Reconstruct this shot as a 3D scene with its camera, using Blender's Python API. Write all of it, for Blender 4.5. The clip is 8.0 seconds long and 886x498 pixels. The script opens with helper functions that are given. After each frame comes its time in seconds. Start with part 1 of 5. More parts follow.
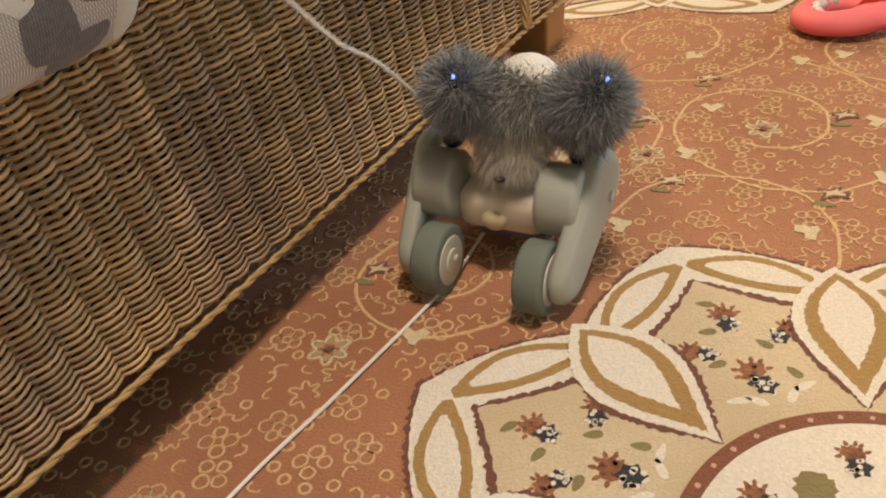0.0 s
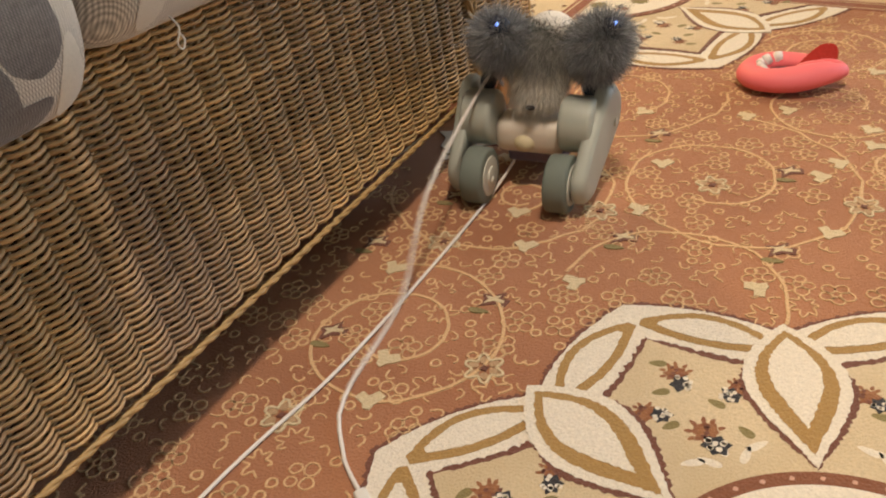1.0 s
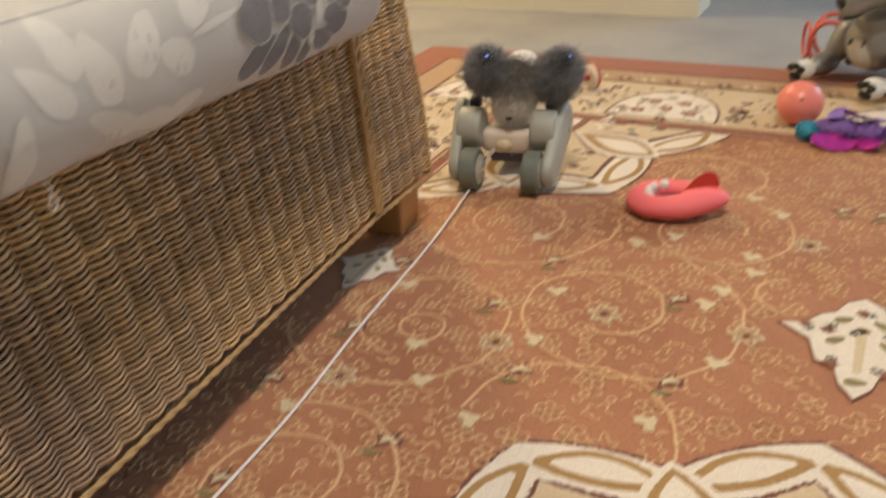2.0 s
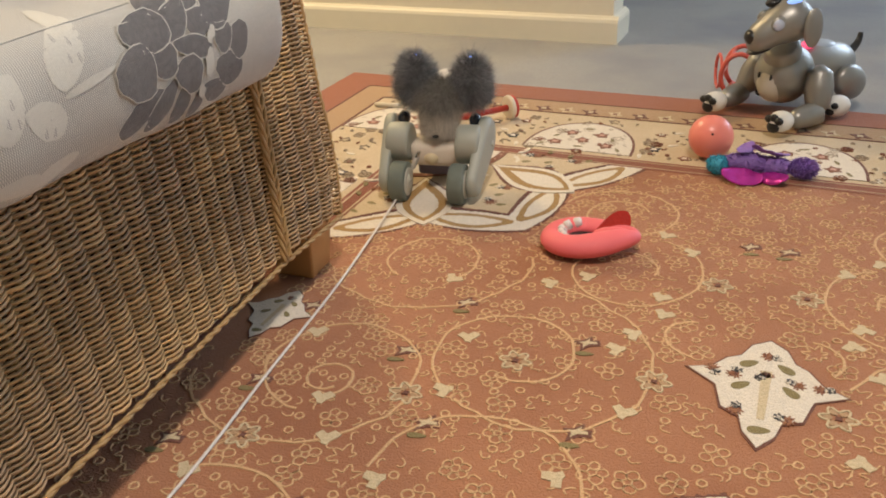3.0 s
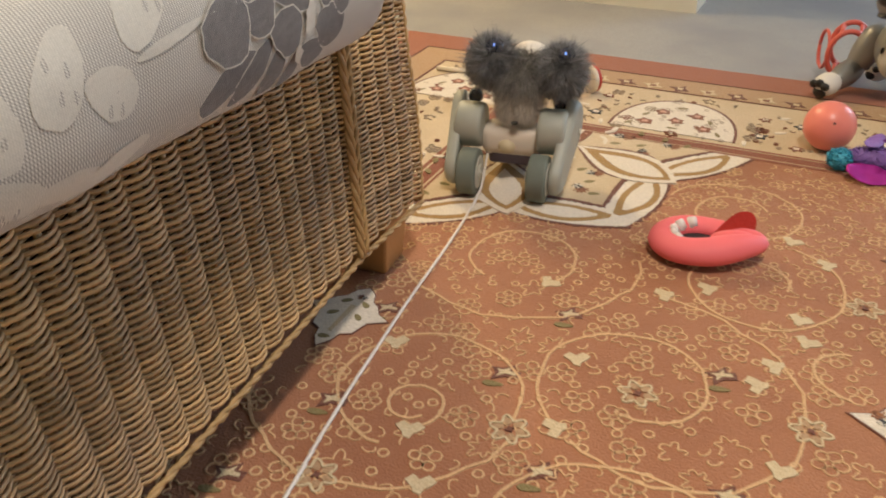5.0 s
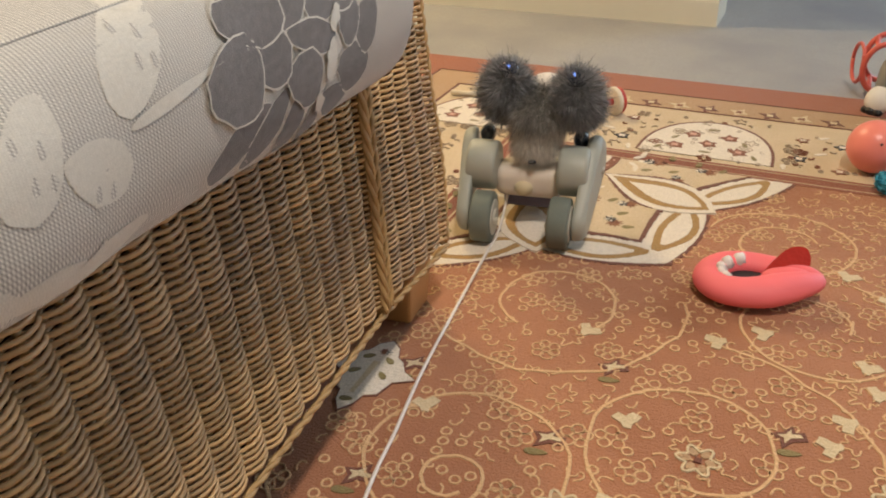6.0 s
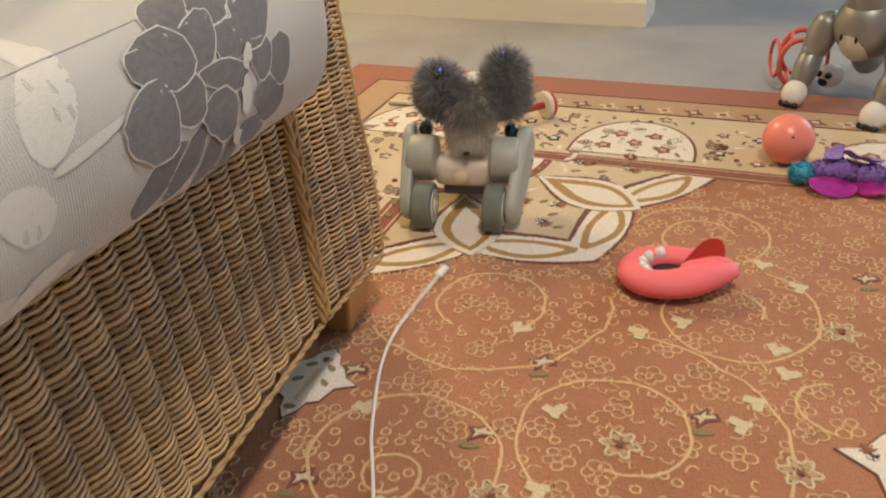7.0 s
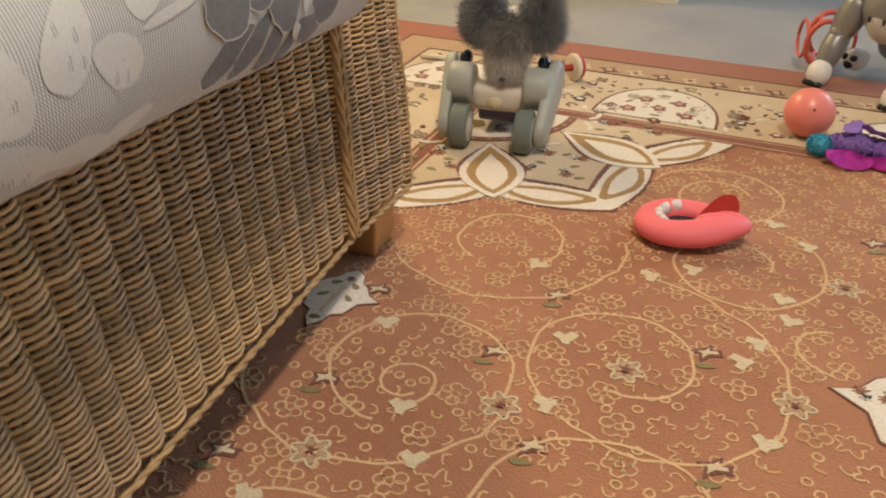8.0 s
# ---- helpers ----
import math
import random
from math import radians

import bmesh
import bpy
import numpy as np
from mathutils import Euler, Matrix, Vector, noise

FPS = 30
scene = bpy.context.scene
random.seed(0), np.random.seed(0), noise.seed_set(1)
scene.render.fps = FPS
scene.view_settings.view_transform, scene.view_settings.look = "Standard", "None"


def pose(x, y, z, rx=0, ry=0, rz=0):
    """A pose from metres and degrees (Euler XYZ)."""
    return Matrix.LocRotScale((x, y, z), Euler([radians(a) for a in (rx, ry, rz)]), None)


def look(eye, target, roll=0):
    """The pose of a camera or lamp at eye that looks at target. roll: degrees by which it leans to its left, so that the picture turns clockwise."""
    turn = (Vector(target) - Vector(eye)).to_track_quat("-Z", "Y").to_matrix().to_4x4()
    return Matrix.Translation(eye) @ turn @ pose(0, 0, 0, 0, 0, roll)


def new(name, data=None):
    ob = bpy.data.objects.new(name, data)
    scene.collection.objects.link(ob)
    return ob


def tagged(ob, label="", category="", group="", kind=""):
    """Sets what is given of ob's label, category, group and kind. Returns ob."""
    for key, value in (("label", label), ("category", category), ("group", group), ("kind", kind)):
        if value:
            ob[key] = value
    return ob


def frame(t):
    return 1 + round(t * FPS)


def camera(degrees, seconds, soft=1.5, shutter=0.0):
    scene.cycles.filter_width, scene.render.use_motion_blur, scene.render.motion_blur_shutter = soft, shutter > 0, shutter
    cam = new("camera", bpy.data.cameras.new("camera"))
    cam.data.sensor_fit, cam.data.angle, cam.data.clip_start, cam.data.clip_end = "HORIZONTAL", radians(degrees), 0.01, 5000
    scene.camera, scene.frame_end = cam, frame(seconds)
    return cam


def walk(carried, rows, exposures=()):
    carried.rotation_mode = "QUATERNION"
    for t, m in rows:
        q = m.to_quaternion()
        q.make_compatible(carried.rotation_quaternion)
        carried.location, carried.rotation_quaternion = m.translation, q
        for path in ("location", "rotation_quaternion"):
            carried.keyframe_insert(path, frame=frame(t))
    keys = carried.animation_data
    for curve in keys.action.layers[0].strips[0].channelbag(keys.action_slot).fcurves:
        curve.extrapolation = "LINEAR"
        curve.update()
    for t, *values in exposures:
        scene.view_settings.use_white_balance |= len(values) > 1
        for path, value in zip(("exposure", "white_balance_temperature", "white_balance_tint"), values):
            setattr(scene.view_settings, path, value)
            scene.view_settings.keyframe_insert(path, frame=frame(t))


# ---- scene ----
cam = camera(55.9, 8.0, 1.9, 0.5)
PATH = [
    (0, (0.003, 0.077, 0.508), (-0.064, 1.684, -0.68), -8.9),
    (0.5, (0.008, 0.084, 0.515), (-0.01, 1.716, -0.641), -8.5),
    (1, (0.014, 0.088, 0.523), (0.047, 1.744, -0.598), -7.5),
    (1.5, (0.022, 0.09, 0.526), (0.107, 1.77, -0.556), -7.0),
    (2, (0.048, 0.106, 0.559), (0.3, 1.849, -0.388), -4.5),
    (2.2, (0.064, 0.114, 0.568), (0.381, 1.873, -0.328), -4.1),
    (3.3, (0.091, 0.14, 0.592), (0.497, 1.858, -0.349), -2.8),
    (3.5, (0.089, 0.144, 0.595), (0.459, 1.893, -0.302), -3.5),
    (4, (0.067, 0.184, 0.57), (0.447, 1.9, -0.384), 1.0),
    (4.5, (0.047, 0.251, 0.566), (0.385, 1.955, -0.425), -2.3),
    (4.7, (0.038, 0.28, 0.559), (0.409, 1.966, -0.453), -0.4),
    (5.8, (0.021, 0.415, 0.532), (0.383, 2.098, -0.487), -1.0),
    (6, (0.023, 0.419, 0.54), (0.385, 2.12, -0.448), -1.9),
    (6.5, (0.039, 0.428, 0.54), (0.512, 2.094, -0.462), -0.4),
    (7, (0.046, 0.376, 0.569), (0.497, 2.054, -0.422), -3.3),
    (7.5, (0.029, 0.317, 0.558), (0.392, 2.0, -0.46), -3.3),
    (8, (0.012, 0.315, 0.539), (0.432, 1.979, -0.487), 0.4),
]
walk(cam, [(t, look(eye, target, roll)) for t, eye, target, roll in PATH], [(0, 0.06, 6900, 10), (1.5, 0.0, 6750, 10), (2.2, -0.07, 6350, 10), (3.5, -0.07, 6350, 10), (8, -0.07, 6350, 10)])


# ---- world, light ----
def node_mat(name, base, rough=0.6, metal=0.0, vary=0.15, scale=40.0, bump=0.0, bump_scale=200.0, sheen=0.0, coat=0.0, piece=0.0, second=None, second_scale=4.0):
    """A procedural material: base colour varied at two scales, with fine relief."""
    m = bpy.data.materials.new(name)
    m.use_nodes = True
    nt = m.node_tree
    bs = nt.nodes["Principled BSDF"]
    bs.inputs["Roughness"].default_value = rough
    bs.inputs["Metallic"].default_value = metal
    bs.inputs["Sheen Weight"].default_value = sheen
    bs.inputs["Coat Weight"].default_value = coat
    tc = nt.nodes.new("ShaderNodeTexCoord")
    n1 = nt.nodes.new("ShaderNodeTexNoise")
    n1.inputs["Scale"].default_value, n1.inputs["Detail"].default_value = scale, 5
    n2 = nt.nodes.new("ShaderNodeTexNoise")
    n2.inputs["Scale"].default_value, n2.inputs["Detail"].default_value = second_scale, 3
    nt.links.new(tc.outputs["Object"], n1.inputs["Vector"])
    nt.links.new(tc.outputs["Object"], n2.inputs["Vector"])
    r1 = nt.nodes.new("ShaderNodeMix")
    r1.data_type = "RGBA"
    r1.inputs[6].default_value = (*[c * (1 - vary) for c in base], 1)
    r1.inputs[7].default_value = (*[min(1, c * (1 + vary)) for c in base], 1)
    nt.links.new(n1.outputs["Fac"], r1.inputs[0])
    out = r1.outputs[2]
    if second:
        r2 = nt.nodes.new("ShaderNodeMix")
        r2.data_type = "RGBA"
        ramp = nt.nodes.new("ShaderNodeMapRange")
        ramp.inputs[1].default_value, ramp.inputs[2].default_value = 0.42, 0.66
        nt.links.new(n2.outputs["Fac"], ramp.inputs[0])
        nt.links.new(ramp.outputs[0], r2.inputs[0])
        nt.links.new(out, r2.inputs[6])
        r2.inputs[7].default_value = (*second, 1)
        out = r2.outputs[2]
    if piece:
        info = nt.nodes.new("ShaderNodeNewGeometry")
        hs = nt.nodes.new("ShaderNodeHueSaturation")
        mr = nt.nodes.new("ShaderNodeMapRange")
        mr.inputs[3].default_value, mr.inputs[4].default_value = 1 - piece, 1 + piece
        nt.links.new(info.outputs["Random Per Island"], mr.inputs[0])
        nt.links.new(mr.outputs[0], hs.inputs["Value"])
        nt.links.new(out, hs.inputs["Color"])
        out = hs.outputs["Color"]
    nt.links.new(out, bs.inputs["Base Color"])
    if bump:
        n3 = nt.nodes.new("ShaderNodeTexNoise")
        n3.inputs["Scale"].default_value, n3.inputs["Detail"].default_value = bump_scale, 4
        nt.links.new(tc.outputs["Object"], n3.inputs["Vector"])
        b = nt.nodes.new("ShaderNodeBump")
        b.inputs["Strength"].default_value, b.inputs["Distance"].default_value = bump, 0.003
        nt.links.new(n3.outputs["Fac"], b.inputs["Height"])
        nt.links.new(b.outputs["Normal"], bs.inputs["Normal"])
    return m


def glow_mat(name, colour, strength):
    m = bpy.data.materials.new(name)
    m.use_nodes = True
    bs = m.node_tree.nodes["Principled BSDF"]
    bs.inputs["Base Color"].default_value = (*colour, 1)
    bs.inputs["Emission Color"].default_value = (*colour, 1)
    bs.inputs["Emission Strength"].default_value = strength
    return m


ROOM = pose(0.242, 0.347, 0, 0, 0, -37.7)     # the rug's middle, u along its short side, v along its long side
SOFA = pose(0.104, 1.106, 0, 0, 0, 56.87)     # x along the sofa's front, y into the sofa

world = bpy.data.worlds.new("world")
scene.world = world
world.use_nodes = True
wt = world.node_tree
sky = wt.nodes.new("ShaderNodeTexSky")
sky.sky_type, sky.sun_disc = "NISHITA", False
sky.sun_elevation, sky.sun_rotation = radians(35), radians(60)
wt.links.new(sky.outputs[0], wt.nodes["Background"].inputs[0])
wt.nodes["Background"].inputs[1].default_value = 0.1


def area_lamp(name, m, sx, sy, watts, colour):
    l = bpy.data.lights.new(name, "AREA")
    l.shape, l.size, l.size_y, l.energy, l.color = "RECTANGLE", sx, sy, watts, colour
    ob = new(name, l)
    ob.matrix_basis = m
    return ob


# the ceiling lamp of the room, and the daylight in the hall's window and the room's window
area_lamp("ceiling_lamp_light", ROOM @ pose(0.05, 0.03, 2.325), 0.22, 0.22, 37, (1.0, 0.865, 0.735))
area_lamp("hall_window_light", ROOM @ pose(1.9, 4.53, 1.45, -90, 0, 0), 1.6, 1.3, 66, (0.62, 0.78, 1.0))
# unseen warm light, added to brighten the far wall and its carpet
area_lamp("added_wall_lamp_light", ROOM @ pose(-1.65, 1.85, 1.5, -35, 0, 0), 0.25, 0.2, 27, (1.0, 0.74, 0.40))
area_lamp("room_window_light", ROOM @ pose(2.93, -0.2, 1.45, 90, 0, 90), 1.6, 1.2, 3.0, (0.66, 0.80, 1.0))


# ---- small mesh helpers ----
def part(name, bm, material, parent, label="", smooth=False, kind=""):
    me = bpy.data.meshes.new(name)
    if smooth:
        for f in bm.faces:
            f.smooth = True
    bm.to_mesh(me)
    bm.free()
    me.materials.append(material)
    ob = new(name, me)
    if parent:
        ob.parent = parent
    return tagged(ob, label, "", "", kind)


def empty(name, m, label, category, group=""):
    ob = new(name)
    ob.empty_display_size = 0.05
    ob.matrix_basis = m
    return tagged(ob, label, category, group)


def box(bm, x0, y0, z0, x1, y1, z1, bevel=0.0):
    r = bmesh.ops.create_cube(bm, size=1)
    for v in r["verts"]:
        v.co = Vector((x0 + (v.co.x + 0.5) * (x1 - x0), y0 + (v.co.y + 0.5) * (y1 - y0), z0 + (v.co.z + 0.5) * (z1 - z0)))
    if bevel:
        es = list({e for v in r["verts"] for e in v.link_edges})
        bmesh.ops.bevel(bm, geom=es, offset=bevel, segments=3, affect="EDGES", profile=0.5)
    return bm


def ball(bm, m, seg=24, ring=14):
    bmesh.ops.create_uvsphere(bm, u_segments=seg, v_segments=ring, radius=1, matrix=m)
    return bm


def ellipsoid(bm, c, r, turn=(0, 0, 0), seg=24, ring=14):
    return ball(bm, pose(*c, *turn) @ Matrix.Diagonal((*r, 1)), seg, ring)


def drum(bm, m, r, h, seg=36, bevel=0.0, r2=None):
    g = bmesh.ops.create_cone(bm, cap_ends=True, segments=seg, radius1=r, radius2=r if r2 is None else r2, depth=h, matrix=m)
    if bevel:
        caps = [f for f in {f for v in g["verts"] for f in v.link_faces} if len(f.verts) > 4]
        es = list({e for f in caps for e in f.edges})
        bmesh.ops.bevel(bm, geom=es, offset=bevel, segments=3, affect="EDGES", profile=0.5)
    return bm


def tube(bm, pts, r, sides=8, taper=None):
    """A round tube along a line of points."""
    pts = [Vector(p) for p in pts]
    rings = []
    side = None
    for i, p in enumerate(pts):
        d = (pts[min(i + 1, len(pts) - 1)] - pts[max(i - 1, 0)]).normalized()
        if side is None:
            side = d.orthogonal().normalized()
        side = (side - d * side.dot(d)).normalized()
        up = d.cross(side)
        rr = r if taper is None else r * (1 + (taper - 1) * i / (len(pts) - 1))
        rings.append([bm.verts.new(p + rr * (math.cos(2 * math.pi * k / sides) * side + math.sin(2 * math.pi * k / sides) * up)) for k in range(sides)])
    for a, b in zip(rings, rings[1:]):
        for k in range(sides):
            bm.faces.new((a[k], a[(k + 1) % sides], b[(k + 1) % sides], b[k]))
    bm.faces.new(rings[0][::-1])
    bm.faces.new(rings[-1])
    return bm


def slab(bm, pts, z0, z1):
    """An upright prism on a closed outline of (x, y)."""
    lo = [bm.verts.new((x, y, z0)) for x, y in pts]
    hi = [bm.verts.new((x, y, z1)) for x, y in pts]
    bm.faces.new(hi)
    n = len(pts)
    for k in range(n):
        bm.faces.new((lo[k], lo[(k + 1) % n], hi[(k + 1) % n], hi[k]))
    return bm


def ribbon(bm, pts, w, z0, z1, closed=False):
    """A flat raised line of the pile along points (x, y)."""
    n = len(pts)
    rows = []
    for i in range(n):
        a = pts[(i - 1) % n] if closed or i else pts[0]
        b = pts[(i + 1) % n] if closed or i < n - 1 else pts[-1]
        dx, dy = b[0] - a[0], b[1] - a[1]
        q = math.hypot(dx, dy) or 1
        ox, oy = -dy / q * w / 2, dx / q * w / 2
        x, y = pts[i]
        rows.append([bm.verts.new(c) for c in ((x - ox, y - oy, z0), (x - ox * 0.8, y - oy * 0.8, z1), (x + ox * 0.8, y + oy * 0.8, z1), (x + ox, y + oy, z0))])
    for i in range(n if closed else n - 1):
        a, b = rows[i], rows[(i + 1) % n]
        for k in range(3):
            bm.faces.new((a[k + 1], a[k], b[k], b[k + 1]))
    return bm


# ---- materials ----
M_CARPET = node_mat("hall_carpet", (0.37, 0.365, 0.355), 0.95, vary=0.22, scale=260, bump=0.6, bump_scale=500, second=(0.30, 0.30, 0.31), second_scale=3)
M_WALL = node_mat("cream_wall_paint", (0.84, 0.78, 0.63), 0.7, vary=0.03, scale=60, bump=0.08, bump_scale=300)
M_SKIRT = node_mat("cream_gloss_paint", (0.84, 0.79, 0.64), 0.35, vary=0.03, scale=30, bump=0.03)
M_CEIL = node_mat("white_ceiling_paint", (0.80, 0.79, 0.75), 0.9, vary=0.03, bump=0.05)
PILE = dict(rough=0.95, bump=0.7, bump_scale=420, scale=300, vary=0.22, sheen=0.15)
M_FIELD = node_mat("terracotta_pile", (0.41, 0.18, 0.09), second=(0.34, 0.14, 0.068), second_scale=5, **PILE)
M_EDGE = node_mat("red_brown_pile", (0.34, 0.125, 0.07), **PILE)
M_STRIPE = node_mat("dark_red_pile", (0.26, 0.085, 0.045), **PILE)
M_BEIGE = node_mat("beige_pile", (0.64, 0.51, 0.335), second=(0.57, 0.44, 0.27), second_scale=8, **PILE)
M_TAN = node_mat("tan_pile", (0.45, 0.29, 0.16), **PILE)
M_CREAM = node_mat("cream_pile", (0.76, 0.68, 0.565), **PILE)
M_SCROLL = node_mat("straw_pile", (0.66, 0.43, 0.225), **PILE)
M_HEART = node_mat("sand_pile", (0.63, 0.51, 0.32), **PILE)
M_OCHRE = node_mat("ochre_pile", (0.38, 0.225, 0.075), **PILE)
M_DARK = node_mat("maroon_pile", (0.17, 0.065, 0.042), **PILE)
M_POSY = node_mat("russet_pile", (0.31, 0.13, 0.055), second=(0.22, 0.075, 0.035), second_scale=90, **PILE)
M_RUST = node_mat("rust_pile", (0.23, 0.085, 0.042), **PILE)
M_BLACK = node_mat("charcoal_pile", (0.035, 0.032, 0.035), **PILE)
M_OLIVE = node_mat("olive_pile", (0.24, 0.19, 0.075), **PILE)
M_TAUPE = node_mat("taupe_pile", (0.40, 0.31, 0.22), **PILE)
M_PINK = node_mat("pink_pile", (0.62, 0.36, 0.27), **PILE)


# ---- the room ----
def structure(name, bm, material, label, category, m=ROOM):
    ob = part(name, bm, material, None, smooth=False)
    ob.matrix_basis = m
    return tagged(ob, label, category, "", "structure")


WALL_V, CORNER_U = 2.040, -0.493
structure("floor", box(bmesh.new(), -2.8, -3.0, -0.11, 3.0, 4.6, -0.010), M_CARPET, "grey-blue looped carpet under the rug and through the opening", "carpet")
structure("wall_far", box(bmesh.new(), -2.8, WALL_V, -0.01, CORNER_U, WALL_V + 0.12, 2.4), M_WALL, "cream painted wall that ends at an open corner", "wall")
structure("wall_side", box(bmesh.new(), -2.92, -3.0, -0.01, -2.8, 4.6, 2.4), M_WALL, "plain cream painted wall behind the sofa", "wall")
structure("wall_back", box(bmesh.new(), -2.8, -3.12, -0.01, 3.0, -3.0, 2.4), M_WALL, "plain cream painted back wall", "wall")


def holed_wall(name, place, length, sill, head, a, b, label):
    """A wall along x with one window opening from a to b."""
    bm = bmesh.new()
    for x0, x1, z0, z1 in ((0, a, -0.01, 2.4), (b, length, -0.01, 2.4), (a, b, -0.01, sill), (a, b, head, 2.4)):
        box(bm, x0, 0, z0, x1, 0.12, z1)
    return structure(name, bm, M_WALL, label, "wall", ROOM @ place)


holed_wall("wall_hall_end", pose(-0.466, 4.6, 0), 3.466, 0.8, 2.1, 1.57, 3.17, "cream hall wall with a window opening")
structure("wall_hall_side", box(bmesh.new(), -2.8, 4.6, -0.01, -0.466, 4.72, 2.4), M_WALL, "plain cream hall wall", "wall")
holed_wall("wall_window_side", pose(3.12, -3.12, 0, 0, 0, 90), 7.84, 0.85, 2.05, 2.12, 3.72, "cream wall with a window opening")
structure("ceiling", box(bmesh.new(), -2.92, -3.12, 2.4, 3.12, 4.72, 2.5), M_CEIL, "plain white ceiling", "ceiling")


def skirting(name, m, length):
    bm = bmesh.new()
    prof = [(0, 0), (-0.016, 0), (-0.016, 0.058), (-0.013, 0.066), (-0.007, 0.070), (-0.004, 0.074), (0, 0.074)]
    a = [bm.verts.new((0, y, z)) for y, z in prof]
    b = [bm.verts.new((length, y, z)) for y, z in prof]
    for k in range(len(prof)):
        bm.faces.new((a[k], a[(k + 1) % len(prof)], b[(k + 1) % len(prof)], b[k]))
    bm.faces.new(a[::-1]), bm.faces.new(b)
    bmesh.ops.recalc_face_normals(bm, faces=bm.faces)
    structure(name, bm, M_SKIRT, "cream gloss painted skirting board", "skirting", ROOM @ m)


skirting("baseboard_far", pose(-2.8, WALL_V, -0.01), 2.8 + CORNER_U + 0.016)
skirting("baseboard_return", pose(CORNER_U, WALL_V + 0.0005, -0.01, 0, 0, 90), 0.135)

# the lamp on the ceiling
lamp = empty("ceiling_lamp", ROOM @ pose(0.05, 0.03, 2.4), "small square ceiling lamp that lights the room warmly", "lamp")
part("base_plate", box(bmesh.new(), -0.15, -0.15, -0.03, 0.15, 0.15, 0, 0.008), M_CEIL, lamp)
part("diffuser", box(bmesh.new(), -0.12, -0.12, -0.055, 0.12, 0.12, -0.031, 0.008), glow_mat("lamp_diffuser", (1.0, 0.86, 0.66), 1.5), lamp, "glowing opal diffuser")

# unseen lamp body, added to go with the extra warm light
added_wall_lamp = empty("added_wall_lamp", ROOM @ pose(-1.65, WALL_V, 1.5), "unseen small lamp added to light the cream wall warmly", "lamp")
part("mount", box(bmesh.new(), -0.05, -0.04, -0.08, 0.05, -0.002, 0.08, 0.01), M_CEIL, added_wall_lamp)
part("shade", drum(bmesh.new(), pose(0, -0.10, 0.04), 0.09, 0.12, 32, 0.0, 0.06), glow_mat("warm_shade", (1.0, 0.80, 0.52), 2.0), added_wall_lamp, "glowing cream shade")

# ---- the rug ----
rug = empty("rug", ROOM, "terracotta wool rug with cream rosettes, scrolls and a flowered border", "rug")
HW, HL, IU, IV = 1.05, 1.572, 0.65, 1.145      # outer half sizes, half sizes of the field


def rug_band(name, u1, v1, u0, v0, z, material, label=""):
    """A rectangular frame of pile between two outlines."""
    for s in (-1, 1):
        part(name, box(bmesh.new(), -u1, min(s * v0, s * v1), -0.010, u1, max(s * v0, s * v1), z), material, rug, label)
        part(name, box(bmesh.new(), min(s * u0, s * u1), -v0, -0.010, max(s * u0, s * u1), v0, z), material, rug, label)


bm = bmesh.new()
box(bm, -IU, -IV, -0.010, IU, IV, 0.0)
part("field", bm, M_FIELD, rug, "terracotta field")
rug_band("edge_band", HW, HL, HW - 0.095, HL - 0.095, -0.0005, M_EDGE, "plain red-brown edge")
rug_band("guard_band", HW - 0.095, HL - 0.095, HW - 0.17, HL - 0.17, 0.0004, M_TAN, "tan guard band with flowers")
rug_band("main_border", HW - 0.17, HL - 0.17, IU + 0.04, IV + 0.04, 0.0, M_BEIGE, "beige border with half ovals")
rug_band("inner_stripe", IU + 0.04, IV + 0.04, IU, IV, 0.0006, M_STRIPE, "dark red stripe")
for k, mat in ((0.008, M_BEIGE), (0.031, M_BEIGE)):
    bm = bmesh.new()
    ribbon(bm, [(-IU - k, -IV - k), (IU + k, -IV - k), (IU + k, IV + k), (-IU - k, IV + k)], 0.004, 0, 0.0012, True)
    part("stripe_line", bm, mat, rug)
bm = bmesh.new()
for k in (0.17, 0.095):
    ribbon(bm, [(-HW + k, -HL + k), (HW - k, -HL + k), (HW - k, HL - k), (-HW + k, HL - k)], 0.006, 0, 0.0014, True)
part("guard_line", bm, M_DARK, rug)


def polar(c, r, a):
    return (c[0] + r * math.cos(radians(a)), c[1] + r * math.sin(radians(a)))


def clip_quarter(pts, c, sx, sy):
    """Keeps the part of an outline on the field's side of a corner."""
    def cut(poly, axis, sign):
        out = []
        for i, p in enumerate(poly):
            q = poly[(i + 1) % len(poly)]
            dp, dq = sign * (p[axis] - c[axis]), sign * (q[axis] - c[axis])
            if dp >= 0:
                out.append(p)
            if (dp >= 0) != (dq >= 0):
                f = dp / (dp - dq)
                out.append(tuple(p[k] + f * (q[k] - p[k]) for k in range(2)))
        return out
    return cut(cut(pts, 0, sx), 1, sy) if sx else pts


def jagged(pts, amount, step=0.003):
    """The stepped, uneven edge that knotted pile gives an outline."""
    if not pts:
        return pts
    rnd = random.Random(len(pts) * 7 + int(abs(pts[0][0]) * 1000))
    out = []
    for i, (x, y) in enumerate(pts):
        x1, y1 = pts[(i + 1) % len(pts)]
        q = math.hypot(x1 - x, y1 - y)
        if q < 1e-6:
            continue
        n = max(1, int(q / step))
        for s in range(n):
            d = amount * rnd.uniform(-1, 1)
            out.append((x + (x1 - x) * s / n - (y1 - y) / q * d, y + (y1 - y) * s / n + (x1 - x) / q * d))
    return out


